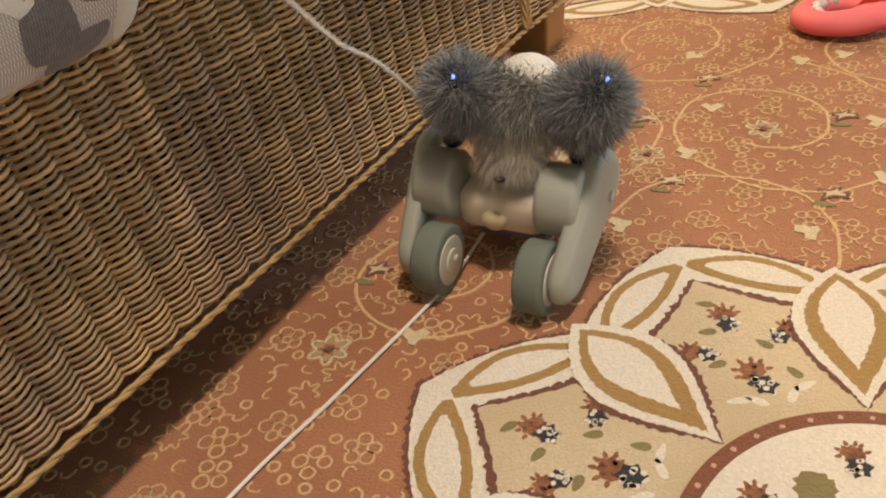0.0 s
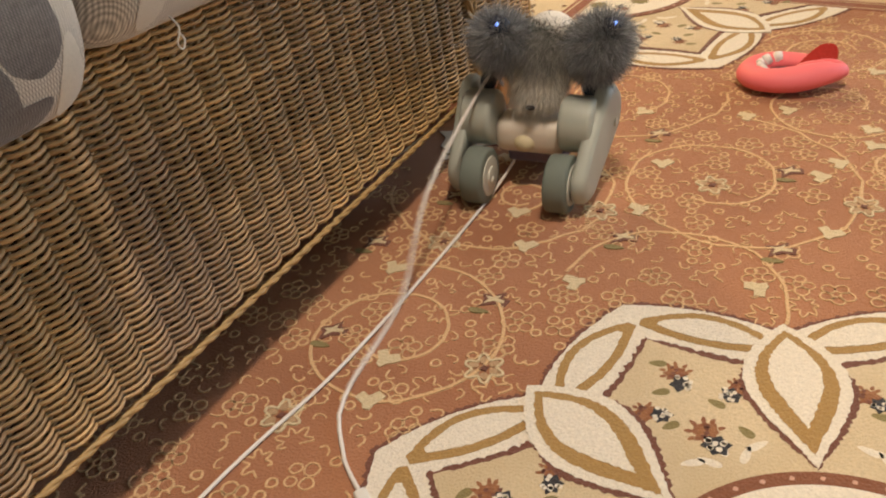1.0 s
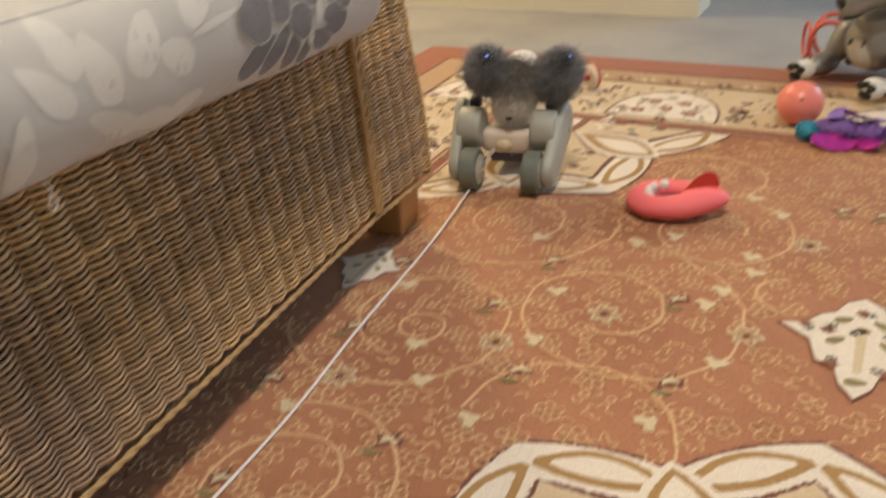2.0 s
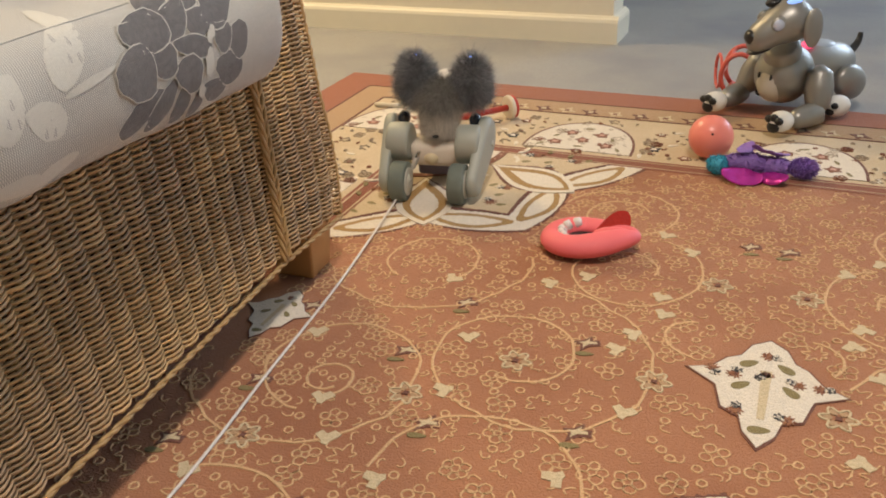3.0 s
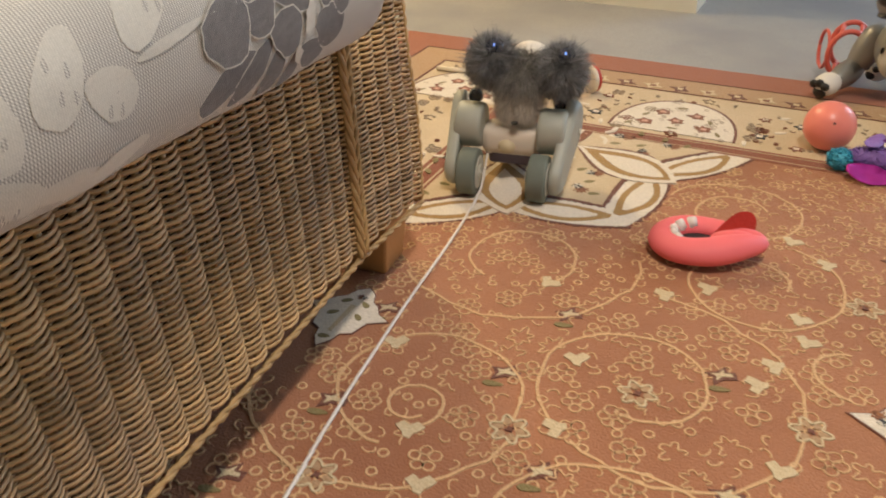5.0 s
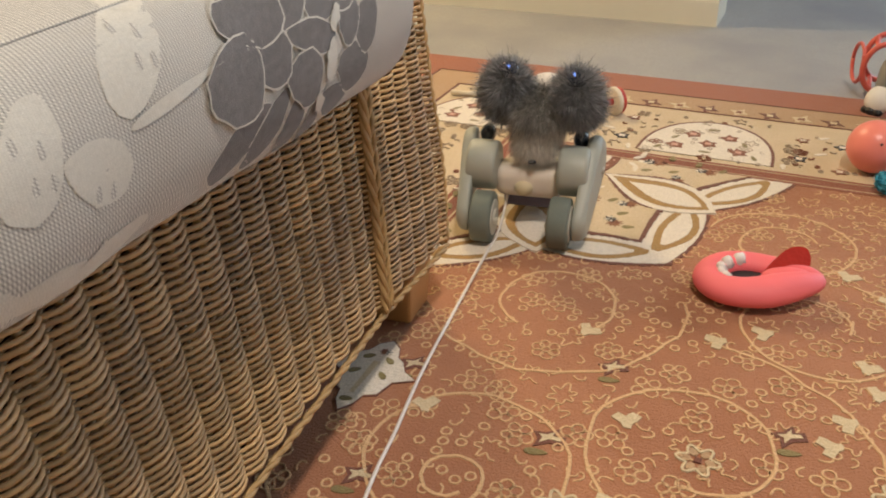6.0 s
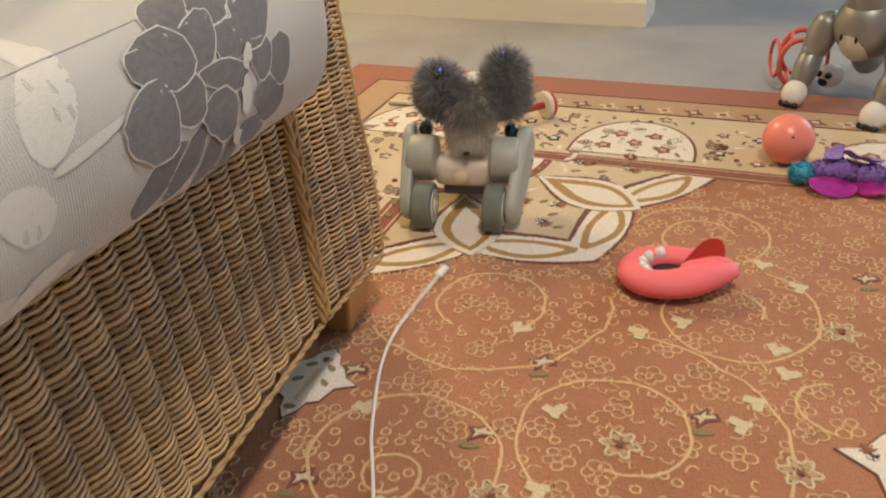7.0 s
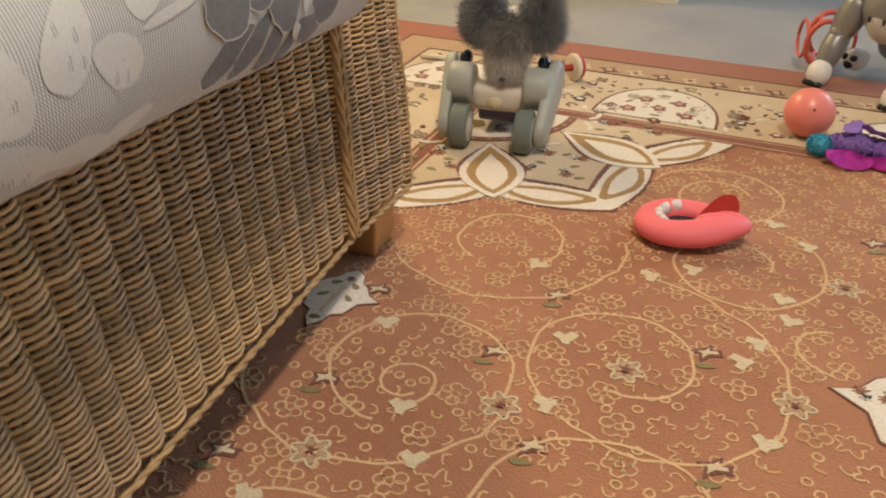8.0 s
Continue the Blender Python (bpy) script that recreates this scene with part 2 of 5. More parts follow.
def rosette_outline(c, rn, rt, bulge, jag=0.0):
    pts = []
    rnd = random.Random(5)
    for k in range(8):
        for s in (-1, 1):
            n_, t_ = polar((0, 0), rn, 45 * k + s * 22.5), polar((0, 0), rt, 45 * k)
            m_ = polar((0, 0), (rn + rt) / 2 * 0.982 + bulge, 45 * k + s * 11.6)
            ctrl = [2 * m_[i] - (n_[i] + t_[i]) / 2 for i in range(2)]
            seg = []
            for j in range(12):
                f = j / 12
                if s > 0:
                    f = 1 - f
                seg.append(tuple((1 - f) ** 2 * n_[i] + 2 * f * (1 - f) * ctrl[i] + f * f * t_[i] for i in range(2)))
            pts += [(x * (1 + jag * rnd.uniform(-1, 1)), y * (1 + jag * rnd.uniform(-1, 1))) for x, y in seg]
    return [(x + c[0], y + c[1]) for x, y in pts]


def almond(c, a, r0, r1, w):
    """A leaf from radius r0 to r1 along the angle a, widest nearer its outer end."""
    pts = []
    for s in (1, -1):
        for j in range(14):
            f = j / 14 if s > 0 else 1 - j / 14
            h = w * (math.sin(math.pi * f ** 1.25) ** 0.9) * s
            r = r0 + (r1 - r0) * f
            ca, sa = math.cos(radians(a)), math.sin(radians(a))
            pts.append((c[0] + r * ca - h * sa, c[1] + r * sa + h * ca))
    return pts


def small_leaf(p, a, w, l):
    return [(p[0] + math.cos(t) * l * math.cos(a) - math.sin(t) * w * (1 - 0.35 * math.cos(t)) * math.sin(a),
             p[1] + math.cos(t) * l * math.sin(a) + math.sin(t) * w * (1 - 0.35 * math.cos(t)) * math.cos(a)) for t in [2 * math.pi * k / 12 for k in range(12)]]


SINGLE = ("ochre_leaf", "leaf_heart", "almond_line", "almond_rim", "almond_leaf", "almond_heart", "olive_leaf", "pendant_leaf")


def inlay(name, outlines, z, material, label="", parent=None):
    if name in SINGLE:
        return [inlay(name + " ", [o], z, material, label, parent) for o in outlines][-1:]
    bm = bmesh.new()
    for o in outlines:
        if len(o) > 2:
            slab(bm, o, 0, z)
    return part(name.strip(), bm, material, parent or rug, label, kind="stuff" if len(outlines) > 2 else "")


def star(p, r, n, depth, seed=1, turn=0.0):
    rnd = random.Random(seed)
    return [(p[0] + r * (1 if k % 2 else depth) * rnd.uniform(0.85, 1.15) * math.cos(turn + math.pi * k / n), p[1] + r * (1 if k % 2 else depth) * rnd.uniform(0.85, 1.15) * math.sin(turn + math.pi * k / n)) for k in range(2 * n)]


def posy(name, p, a, size, z, seed):
    """A rust blossom with a black and white calyx."""
    ca, sa = math.cos(a), math.sin(a)
    q = (p[0] + ca * size * 0.9, p[1] + sa * size * 0.9)
    flower = inlay(name, [star(p, size * 0.74, 8, 0.74, seed)], z, M_POSY)
    rnd = random.Random(seed)
    rays = []
    for k in range(6):
        d = a + math.pi + radians(-90 + 36 * k + rnd.uniform(-8, 8))
        rays.append(small_leaf((p[0] + math.cos(d) * size * 0.82, p[1] + math.sin(d) * size * 0.82), d, size * 0.12, size * 0.20))
    inlay("ray", rays, z - 0.00006, M_POSY, parent=flower)
    flecks = [star((p[0] + rnd.uniform(-0.5, 0.5) * size, p[1] + rnd.uniform(-0.5, 0.5) * size), size * 0.15, 3, 0.8, seed + k) for k in range(6)]
    inlay("fleck", flecks, z + 0.00025, M_DARK, parent=flower)
    inlay("calyx", [star(q, size * 0.72, 6, 0.7, seed + 3)], z + 0.0003, M_BLACK, parent=flower)
    dots = []
    for k in range(9):
        d = (q[0] + rnd.uniform(-1, 1) * size * 0.5, q[1] + rnd.uniform(-1, 1) * size * 0.5)
        dots.append(star(d, size * 0.17, 3, 0.9, seed + k))
    inlay("calyx_dots", dots, z + 0.0006, M_CREAM, parent=flower)
    return flower


def rosette(c, k, corner=(0, 0)):
    sx, sy = corner
    def clip(pts):
        return clip_quarter(pts, c, sx, sy)
    def inside(p):
        return not sx or ((p[0] - c[0]) * sx > -0.005 and (p[1] - c[1]) * sy > -0.005)
    rn, rt = 0.308 * k, 0.376 * k
    body = inlay("rosette", [jagged(clip(rosette_outline(c, rn + 0.0022, rt + 0.003, 0.009 * k)), 0.0022, 0.0024)], 0.0008, M_DARK, "cream and beige eight-lobed rosette")
    def lay(name, outs, z, mat):
        return inlay(name, [o for o in outs if o], z, mat, parent=body)
    lay("lobe_band", [jagged(clip(rosette_outline(c, rn - 0.002, rt - 0.002, 0.009 * k)), 0.0007)], 0.0012, M_CREAM)
    # ochre leaves in the band, with cream hearts
    bm1, bm2 = [], []
    for j in range(8):
        for s in (-1, 1):
            a = polar((0, 0), rn - 0.020 * k, 45 * j + s * 20.5)
            b = polar((0, 0), rt - 0.034 * k, 45 * j + s * 1.5)
            mid = ((a[0] + b[0]) / 2, (a[1] + b[1]) / 2)
            nrm = polar((0, 0), 0.55, 45 * j + s * 20)
            for w, out, sh in ((0.0225 * k, bm1, -0.05), (0.0140 * k, bm2, 0.10)):
                line = []
                for f in [sh + (1 - 2 * sh) * i / 11 for i in range(12)]:
                    bow = 4 * f * (1 - f) * 0.012 * k
                    line.append((a[0] + (b[0] - a[0]) * f + nrm[0] * bow, a[1] + (b[1] - a[1]) * f + nrm[1] * bow))
                dx, dy = b[0] - a[0], b[1] - a[1]
                q = math.hypot(dx, dy)
                up = [(line[i][0] - dy / q * w * math.sin(math.pi * (0.06 + 0.88 * i / 11)), line[i][1] + dx / q * w * math.sin(math.pi * (0.06 + 0.88 * i / 11))) for i in range(12)]
                dn = [(line[i][0] + dy / q * w * math.sin(math.pi * (0.06 + 0.88 * i / 11)), line[i][1] - dx / q * w * math.sin(math.pi * (0.06 + 0.88 * i / 11))) for i in range(11, -1, -1)]
                o = [(x + c[0], y + c[1]) for x, y in up + dn]
                if inside((mid[0] + c[0], mid[1] + c[1])):
                    out.append(jagged(o, 0.0007))
    lay("ochre_leaf", bm1, 0.0016, M_OCHRE)
    lay("leaf_heart", bm2, 0.0020, M_CREAM)
    lay("inner_line", [jagged(clip(rosette_outline(c, 0.2625 * k, 0.3225 * k, -0.0095 * k)), 0.0021, 0.0024)], 0.0022, M_DARK)
    lay("inner_field", [jagged(clip(rosette_outline(c, 0.2585 * k, 0.3175 * k, -0.0125 * k)), 0.0011)], 0.0025, M_BEIGE)
    # almond leaves at the notches
    for r0, r1, w, z, mat, nm in ((0.1475, 0.306, 0.0470, 0.00286, M_DARK, "almond_line"), (0.150, 0.320, 0.0435, 0.0031, M_CREAM, "almond_rim"), (0.162, 0.310, 0.0330, 0.0034, M_OCHRE, "almond_leaf"), (0.190, 0.300, 0.0215, 0.0037, M_CREAM, "almond_heart")):
        lay(nm, [jagged(almond(c, 45 * j + 22.5, r0 * k, r1 * k, w * k), 0.0018 if mat == M_DARK else 0.0009, 0.0024) for j in range(8) if inside(polar(c, 0.2 * k, 45 * j + 22.5))], z, mat)
    # the round middle
    lay("ring", [clip([polar(c, 0.146 * k, a) for a in range(0, 360, 4)])], 0.0040, M_RUST)
    lay("middle", [clip([polar(c, 0.1335 * k, a) for a in range(0, 360, 4)])], 0.0043, M_CREAM)
    olive = []
    for j in range(8):
        a = 45 * j + 10
        p = polar(c, 0.085 * k, a)
        if inside(p):
            olive.append(star(p, 0.015 * k, 11, 0.86, j))
    lay("olive_leaf", olive, 0.0046, M_OLIVE)
    dots = [star(polar(c, 0.1398 * k, a + 4), 0.0024 * k, 4, 0.8, a) for a in range(0, 360, 9) if inside(polar(c, 0.1398 * k, a + 4))]
    lay("ring_dot", dots, 0.0043, M_PINK)
    for j in range(8):
        a = 45 * j + 32
        p = polar(c, 0.105 * k, a)
        if inside(p):
            posy("posy", p, radians(a + 180), 0.013 * k, 0.0046, j)
        for r, da, sz in ((0.268, -1, 0.015), (0.236, 9.5, 0.0135), (0.238, -11, 0.0135), (0.198, 1, 0.017)):
            p = polar(c, r * k, 45 * j + da)
            if inside(p):
                posy("posy", p, radians(45 * j + 180 + da * 6), sz * (k if not sx else 0.85), 0.00268 + 0.00002 * (j % 3), j + int(r * 1000))
        sprig = [small_leaf(polar(c, rr * k, 45 * j + aa), radians(45 * j + aa * 9), 0.0035 * k, 0.010 * k) for rr, aa in ((0.168, -5), (0.170, 5), (0.180, 0), (0.175, 9), (0.175, -9))]
        if inside(polar(c, 0.17 * k, 45 * j)):
            lay("sprig", sprig, 0.00258, M_CREAM)
            lay("sprig_leaf", [small_leaf(polar(c, rr * k, 45 * j + aa), radians(45 * j + aa * 5 + 60), 0.004 * k, 0.008 * k) for rr, aa in ((0.215, 7), (0.225, -5), (0.252, 4), (0.19, -8), (0.285, 1))], 0.00263, M_OLIVE)


rosette((0, 0), 1.0)
for cu in (-1, 1):
    rosette((cu * IU, IV), 1.12, (-cu, -1))

# the pendant beyond the middle rosette, and its half at the side
def pendant(name, c, s, spots=8):
    out = [(-0.086, 0.002), (-0.06, 0.012), (-0.045, 0.035), (-0.03, 0.045), (-0.02, 0.07), (0, 0.086), (0.02, 0.07), (0.03, 0.045), (0.045, 0.035), (0.06, 0.012), (0.086, -0.002), (0.052, -0.022), (0.042, -0.06), (0.022, -0.07), (0.016, -0.095), (0, -0.118), (-0.016, -0.095), (-0.022, -0.07), (-0.042, -0.06), (-0.052, -0.022)]
    body = inlay(name, [[(c[0] + s * x * 1.03, c[1] + s * y * 1.03) for x, y in out]], 0.0012, M_DARK, "small cream pendant with flowers")
    inlay("pendant_field", [[(c[0] + s * x * 0.985, c[1] + s * y * 0.985) for x, y in out]], 0.0018, M_CREAM, parent=body)
    inlay("pendant_stem", [[(c[0] + s * x, c[1] + s * y) for x, y in ((-0.004, -0.07), (0.004, -0.07), (0.006, 0.02), (-0.006, 0.02))]], 0.0022, M_HEART, parent=body)
    inlay("pendant_leaf", [small_leaf((c[0] + s * x, c[1] + s * y), a, s * 0.006, s * 0.012) for x, y, a in ((-0.025, -0.015, 0.7), (0.027, -0.012, 2.4), (0, -0.088, 0.2), (-0.02, 0.03, 0.6), (0.02, 0.03, 2.5))], 0.0022, M_OLIVE, parent=body)
    for k, (x, y) in enumerate(((0, 0.05), (-0.034, 0.004), (0.034, 0.004), (0.0, 0.012), (-0.058, 0.008), (0.058, 0.004), (-0.026, -0.062), (0.026, -0.062))[:spots]):
        posy("posy", (c[0] + s * x, c[1] + s * y), k * 1.3, 0.0095 * s, 0.0022, 40 + k)


pendant("pendant", (0.02, 0.57), 1.0)
pendant("pendant", (-0.592, 0.520), 0.60, 1)

HEARTS = [(-0.515, 0.492, 60), (-0.44, 0.376, 40), (-0.4, 0.318, 50), (-0.328, 0.545, 60), (-0.316, 0.435, 160), (-0.402, 0.674, 20), (-0.271, 0.705, 170), (-0.227, 0.739, 150), (-0.146, 0.898, 10), (-0.102, 0.854, 150),
          (-0.121, 0.716, 30), (-0.11, 0.675, 20), (-0.139, 0.618, 170), (-0.151, 0.579, 160), (-0.116, 0.465, 30), (-0.511, 0.224, 30), (-0.433, 0.099, 30), (-0.415, 0.047, 60), (-0.158, 0.342, 170), (-0.324, 0.279, 160)]
BOLTS = [(-0.555, 0.545), (-0.529, 0.382), (-0.561, 0.258), (-0.389, 0.492), (-0.361, 0.619), (-0.31, 0.375), (-0.186, 0.579), (-0.155, 0.415), (-0.026, 0.897), (-0.508, 0.109), (-0.385, 0.219)]
BLOOMS = [(-0.488, 0.289), (-0.354, 0.415), (-0.257, 0.516), (-0.096, 0.53), (-0.056, 0.771), (-0.343, 0.127), (-0.475, -0.004)]
# spirals of the scroll: middle, start radius, end radius, start angle, sweep, squash
SPIRALS = [(-0.453, 0.434, 0.085, 0.099, -93, -272), (-0.454, 0.410, 0.034, 0.020, -76, 400), (-0.260, 0.529, 0.108, 0.050, -121, -335), (-0.452, 0.717, 0.066, 0.067, -40, 285), (-0.460, 0.732, 0.151, 0.152, -137, 150),
           (-0.276, 0.517, 0.180, 0.180, 90, -85), (-0.223, 0.524, 0.124, 0.124, 3, -130), (-0.487, 0.428, 0.141, 0.140, -156, 148), (-0.226, 0.302, 0.114, 0.100, -175, -260), (-0.061, 0.640, 0.030, 0.085, 100, 480),
           (-0.180, 0.770, 0.040, 0.115, 0, 430), (-0.448, 0.132, 0.030, 0.120, -120, 600), (-0.220, 0.950, 0.040, 0.100, 30, 500)]


def in_rosette(u, v):
    r, a = math.hypot(u, v), math.degrees(math.atan2(v, u)) % 45
    if r < 0.318 + 0.062 * abs(1 - 2 * a / 45):
        return True
    for cu in (-IU, IU):
        du, dv = u - cu, v - IV
        r, a = math.hypot(du, dv), math.degrees(math.atan2(dv, du)) % 45
        if r < 0.355 + 0.07 * abs(1 - 2 * a / 45):
            return True
    if abs(u - 0.02) / 0.095 + abs(v - 0.56) / 0.125 < 1.1 or abs(u + 0.615) / 0.075 + abs(v - 0.5) / 0.1 < 1.0:
        return True
    return False


def heart_outline(p, a, r):
    pts = []
    for x, y in ((-1.1, 0.2), (-0.6, 0.75), (-0.1, 0.35), (0.45, 0.8), (1.05, 0.35), (0.75, -0.1), (0.35, -0.45), (0.2, -0.95), (-0.3, -0.8), (-0.45, -0.4)):
        pts.append((p[0] + r * (x * math.cos(a) - y * math.sin(a)), p[1] + r * (x * math.sin(a) + y * math.cos(a))))
    return pts


rnd = random.Random(11)
for sx in (1, -1):
    for u, v, a in HEARTS:
        if sx < 0 and u > -0.09:
            continue
        a = radians(a - 37 + rnd.uniform(-10, 10))
        inlay("heart_motif", [heart_outline((sx * u, v), a if sx > 0 else math.pi - a, 0.0135)], 0.00130 + 0.0001 * rnd.random(), M_HEART)
    for u, v in BOLTS:
        c = (sx * u, v)
        w = 0.0125
        t = rnd.uniform(0.5, 0.9)
        def q(x, y):
            return (c[0] + w * (x * math.cos(t) - y * math.sin(t)), c[1] + w * (x * math.sin(t) + y * math.cos(t)))
        b = inlay("bow_motif", [[q(-1.3, -0.7), q(-0.1, -0.55), q(0.9, -1.0), q(1.35, -0.2), q(0.75, 0.1), q(1.1, 0.8), q(0.0, 0.6), q(-0.9, 0.9), q(-0.75, 0.1)]], 0.0010, M_DARK)
        inlay("bow_fill", [[q(-0.8, -0.4), q(0, -0.2), q(0.8, -0.6), q(0.9, -0.25), q(0.35, 0.1), q(0.7, 0.5), q(0.0, 0.3), q(-0.6, 0.55), q(-0.4, 0.1)]], 0.0015, M_HEART, parent=b)
        inlay("bow_leaf", [small_leaf(q(-1.2, -1.3), 0.2, 0.004, 0.011)], 0.00122, M_OLIVE, parent=b)
    for u, v in BLOOMS:
        c = (sx * u, v)
        bm = bmesh.new()
        ribbon(bm, [(c[0] + (0.0155 + 0.0042 * math.cos(6 * t)) * math.cos(t), c[1] + (0.0155 + 0.0042 * math.cos(6 * t)) * math.sin(t)) for t in [2 * math.pi * k / 48 for k in range(48)]], 0.003, 0, 0.00145, True)
        b = part("bloom_outline", bm, M_HEART, rug)
        inlay("bloom_petals", [small_leaf(polar(c, 0.011, 60 * k), radians(60 * k), 0.0036, 0.005) for k in range(6)], 0.0011, M_TAN, parent=b)
        inlay("bloom_eye", [star(c, 0.005, 4, 0.6, 3)], 0.0016, M_DARK, parent=b)
    for u, v, r0, r1, a0, sw in SPIRALS:
        pts = []
        n = int(abs(sw) / 8)
        for k in range(n + 1):
            f = k / n
            r = (r0 + (r1 - r0) * f) * (1 + 0.015 * math.sin(f * 23 + u * 40) + 0.010 * math.sin(f * 51 + v * 30)) + rnd.uniform(-0.0005, 0.0005)
            p = polar((sx * u, v), r, (a0 + sw * f) if sx > 0 else 180 - a0 - sw * f)
            if in_rosette(*p):
                break
            pts.append(p)
        if len(pts) > 3:
            part("scroll", ribbon(bmesh.new(), pts, 0.0037, 0, 0.00105 + 0.00012 * rnd.random()), M_SCROLL, rug)

# fine curls that fill the field and the border
def curls(name, material, label, seed, tries, gap, area, keep, w, size, z):
    """Outline flowers of small rings, lobed leaves and hooked stems."""
    bm = bmesh.new()
    rnd = random.Random(seed)
    placed = []

    def wob(x, y):
        return (x + rnd.uniform(-0.0004, 0.0004), y + rnd.uniform(-0.0004, 0.0004))

    for k in range(tries):
        u, v = rnd.uniform(area[0], area[1]), rnd.uniform(area[2], area[3])
        sort = rnd.random() if k < tries * 0.35 else 0.7 + 0.3 * rnd.random()
        reach = size if sort < 0.7 else size * 0.45
        if not keep(u, v) or any((u - a) ** 2 + (v - b) ** 2 < (0.84 * (reach + r)) ** 2 for a, b, r in placed):
            continue
        placed.append((u, v, reach))
        ph, h = rnd.uniform(0, 6.28), z * rnd.uniform(0.86, 1.1)
        if sort < 0.42:
            n = rnd.choice((4, 5, 5, 6))
            r = reach * 0.36
            for m in range(n):
                a = ph + 2 * math.pi * m / n + rnd.uniform(-0.12, 0.12)
                x, y = u + reach * 0.56 * math.cos(a), v + reach * 0.56 * math.sin(a)
                q = r * rnd.uniform(0.8, 1.1)
                ribbon(bm, [wob(x + q * math.cos(t), y + q * math.sin(t)) for t in [2 * math.pi * s / 10 for s in range(10)]], w * rnd.uniform(0.7, 1.05), 0, h, True)
        elif sort < 0.7:
            n = rnd.choice((5, 6, 7))
            pts = []
            for s in range(34):
                t = 2 * math.pi * s / 34
                q = reach * (0.66 + 0.22 * math.cos(n * t + ph) + 0.08 * math.cos(2 * t - ph)) * (1.15 if math.cos(t - ph) > 0 else 0.85)
                pts.append(wob(u + q * math.cos(t), v + q * math.sin(t)))
            ribbon(bm, pts[:rnd.choice((26, 30, 34))], w * rnd.uniform(0.7, 1.0), 0, h, False)
        elif sort < 0.82:
            ribbon(bm, [wob(u + reach * 0.6 * math.cos(t), v + reach * 0.6 * math.sin(t)) for t in [2 * math.pi * s / 10 for s in range(10)]], w, 0, h, True)
        else:
            bend = rnd.choice((-1, 1))
            x, y, d, pts = u - reach * 0.7 * math.cos(ph), v - reach * 0.7 * math.sin(ph), ph, []
            for s in range(12):
                pts.append(wob(x, y))
                x, y = x + reach * 0.22 * math.cos(d), y + reach * 0.22 * math.sin(d)
                d += bend * (0.05 + 0.055 * s)
            ribbon(bm, pts, w * rnd.uniform(0.7, 1.0), 0, h)
    part(name, bm, material, rug, label, kind="stuff")


def in_border(u, v):
    return (IV + 0.05 < v < HL - 0.18 and abs(u) < HW - 0.18) or (-HW + 0.18 < u < -IU - 0.05 and v < HL - 0.18)


curls("curl_filling", M_SCROLL, "fine straw-coloured curls", 4, 12000, 0.00040, (-0.64, 0.64, -0.35, 1.13), lambda u, v: not in_rosette(u, v), 0.0024, 0.0180, 0.0010)
curls("border_filling", M_TAUPE, "fine tan curls of the border", 9, 1700, 0.00045, (-0.87, 0.87, 0.2, 1.38), in_border, 0.0018, 0.0135, 0.0019)
curls("border_sprig_filling", M_RUST, "fine rust sprigs of the border", 10, 420, 0.0022, (-0.87, 0.87, 0.2, 1.38), in_border, 0.0030, 0.012, 0.0022)

# border: half ovals with flowers, and flowers between
def oval(name, u, v, a):
    ca, sa = math.cos(a), math.sin(a)
    def q(x, y):
        return (u + x * ca - y * sa, v + x * sa + y * ca)
    arch = [(0.102 * math.cos(t), 0.152 * math.sin(t) ** 0.85 if math.sin(t) > 0 else 0) for t in [math.pi * k / 20 for k in range(21)]]
    body = inlay(name, [[q(x * 1.05, y * 1.04) for x, y in arch]], 0.0010, M_DARK, "cream half oval with red flowers")
    inlay("oval_field", [[q(x, y) for x, y in arch]], 0.0014, M_CREAM, parent=body)
    for k, (x, y) in enumerate(((-0.05, 0.035), (0.05, 0.035), (-0.03, 0.09), (0.03, 0.09), (0, 0.055))):
        b = inlay("red_flower", [star(q(x, y), 0.016, 5, 0.65, k)], 0.0018, M_RUST)
        inlay("flower_eye", [star(q(x, y), 0.007, 4, 0.7, k)], 0.0021, M_PINK, parent=b)
    inlay("oval_leaf", [small_leaf(q(x, y), a + t, 0.0035, 0.010) for x, y, t in ((-0.075, 0.02, 1), (0.075, 0.02, 2), (0, 0.02, 0), (-0.055, 0.07, 1), (0.055, 0.07, 2), (0, 0.12, 0.3))], 0.00170, M_OLIVE, parent=body)


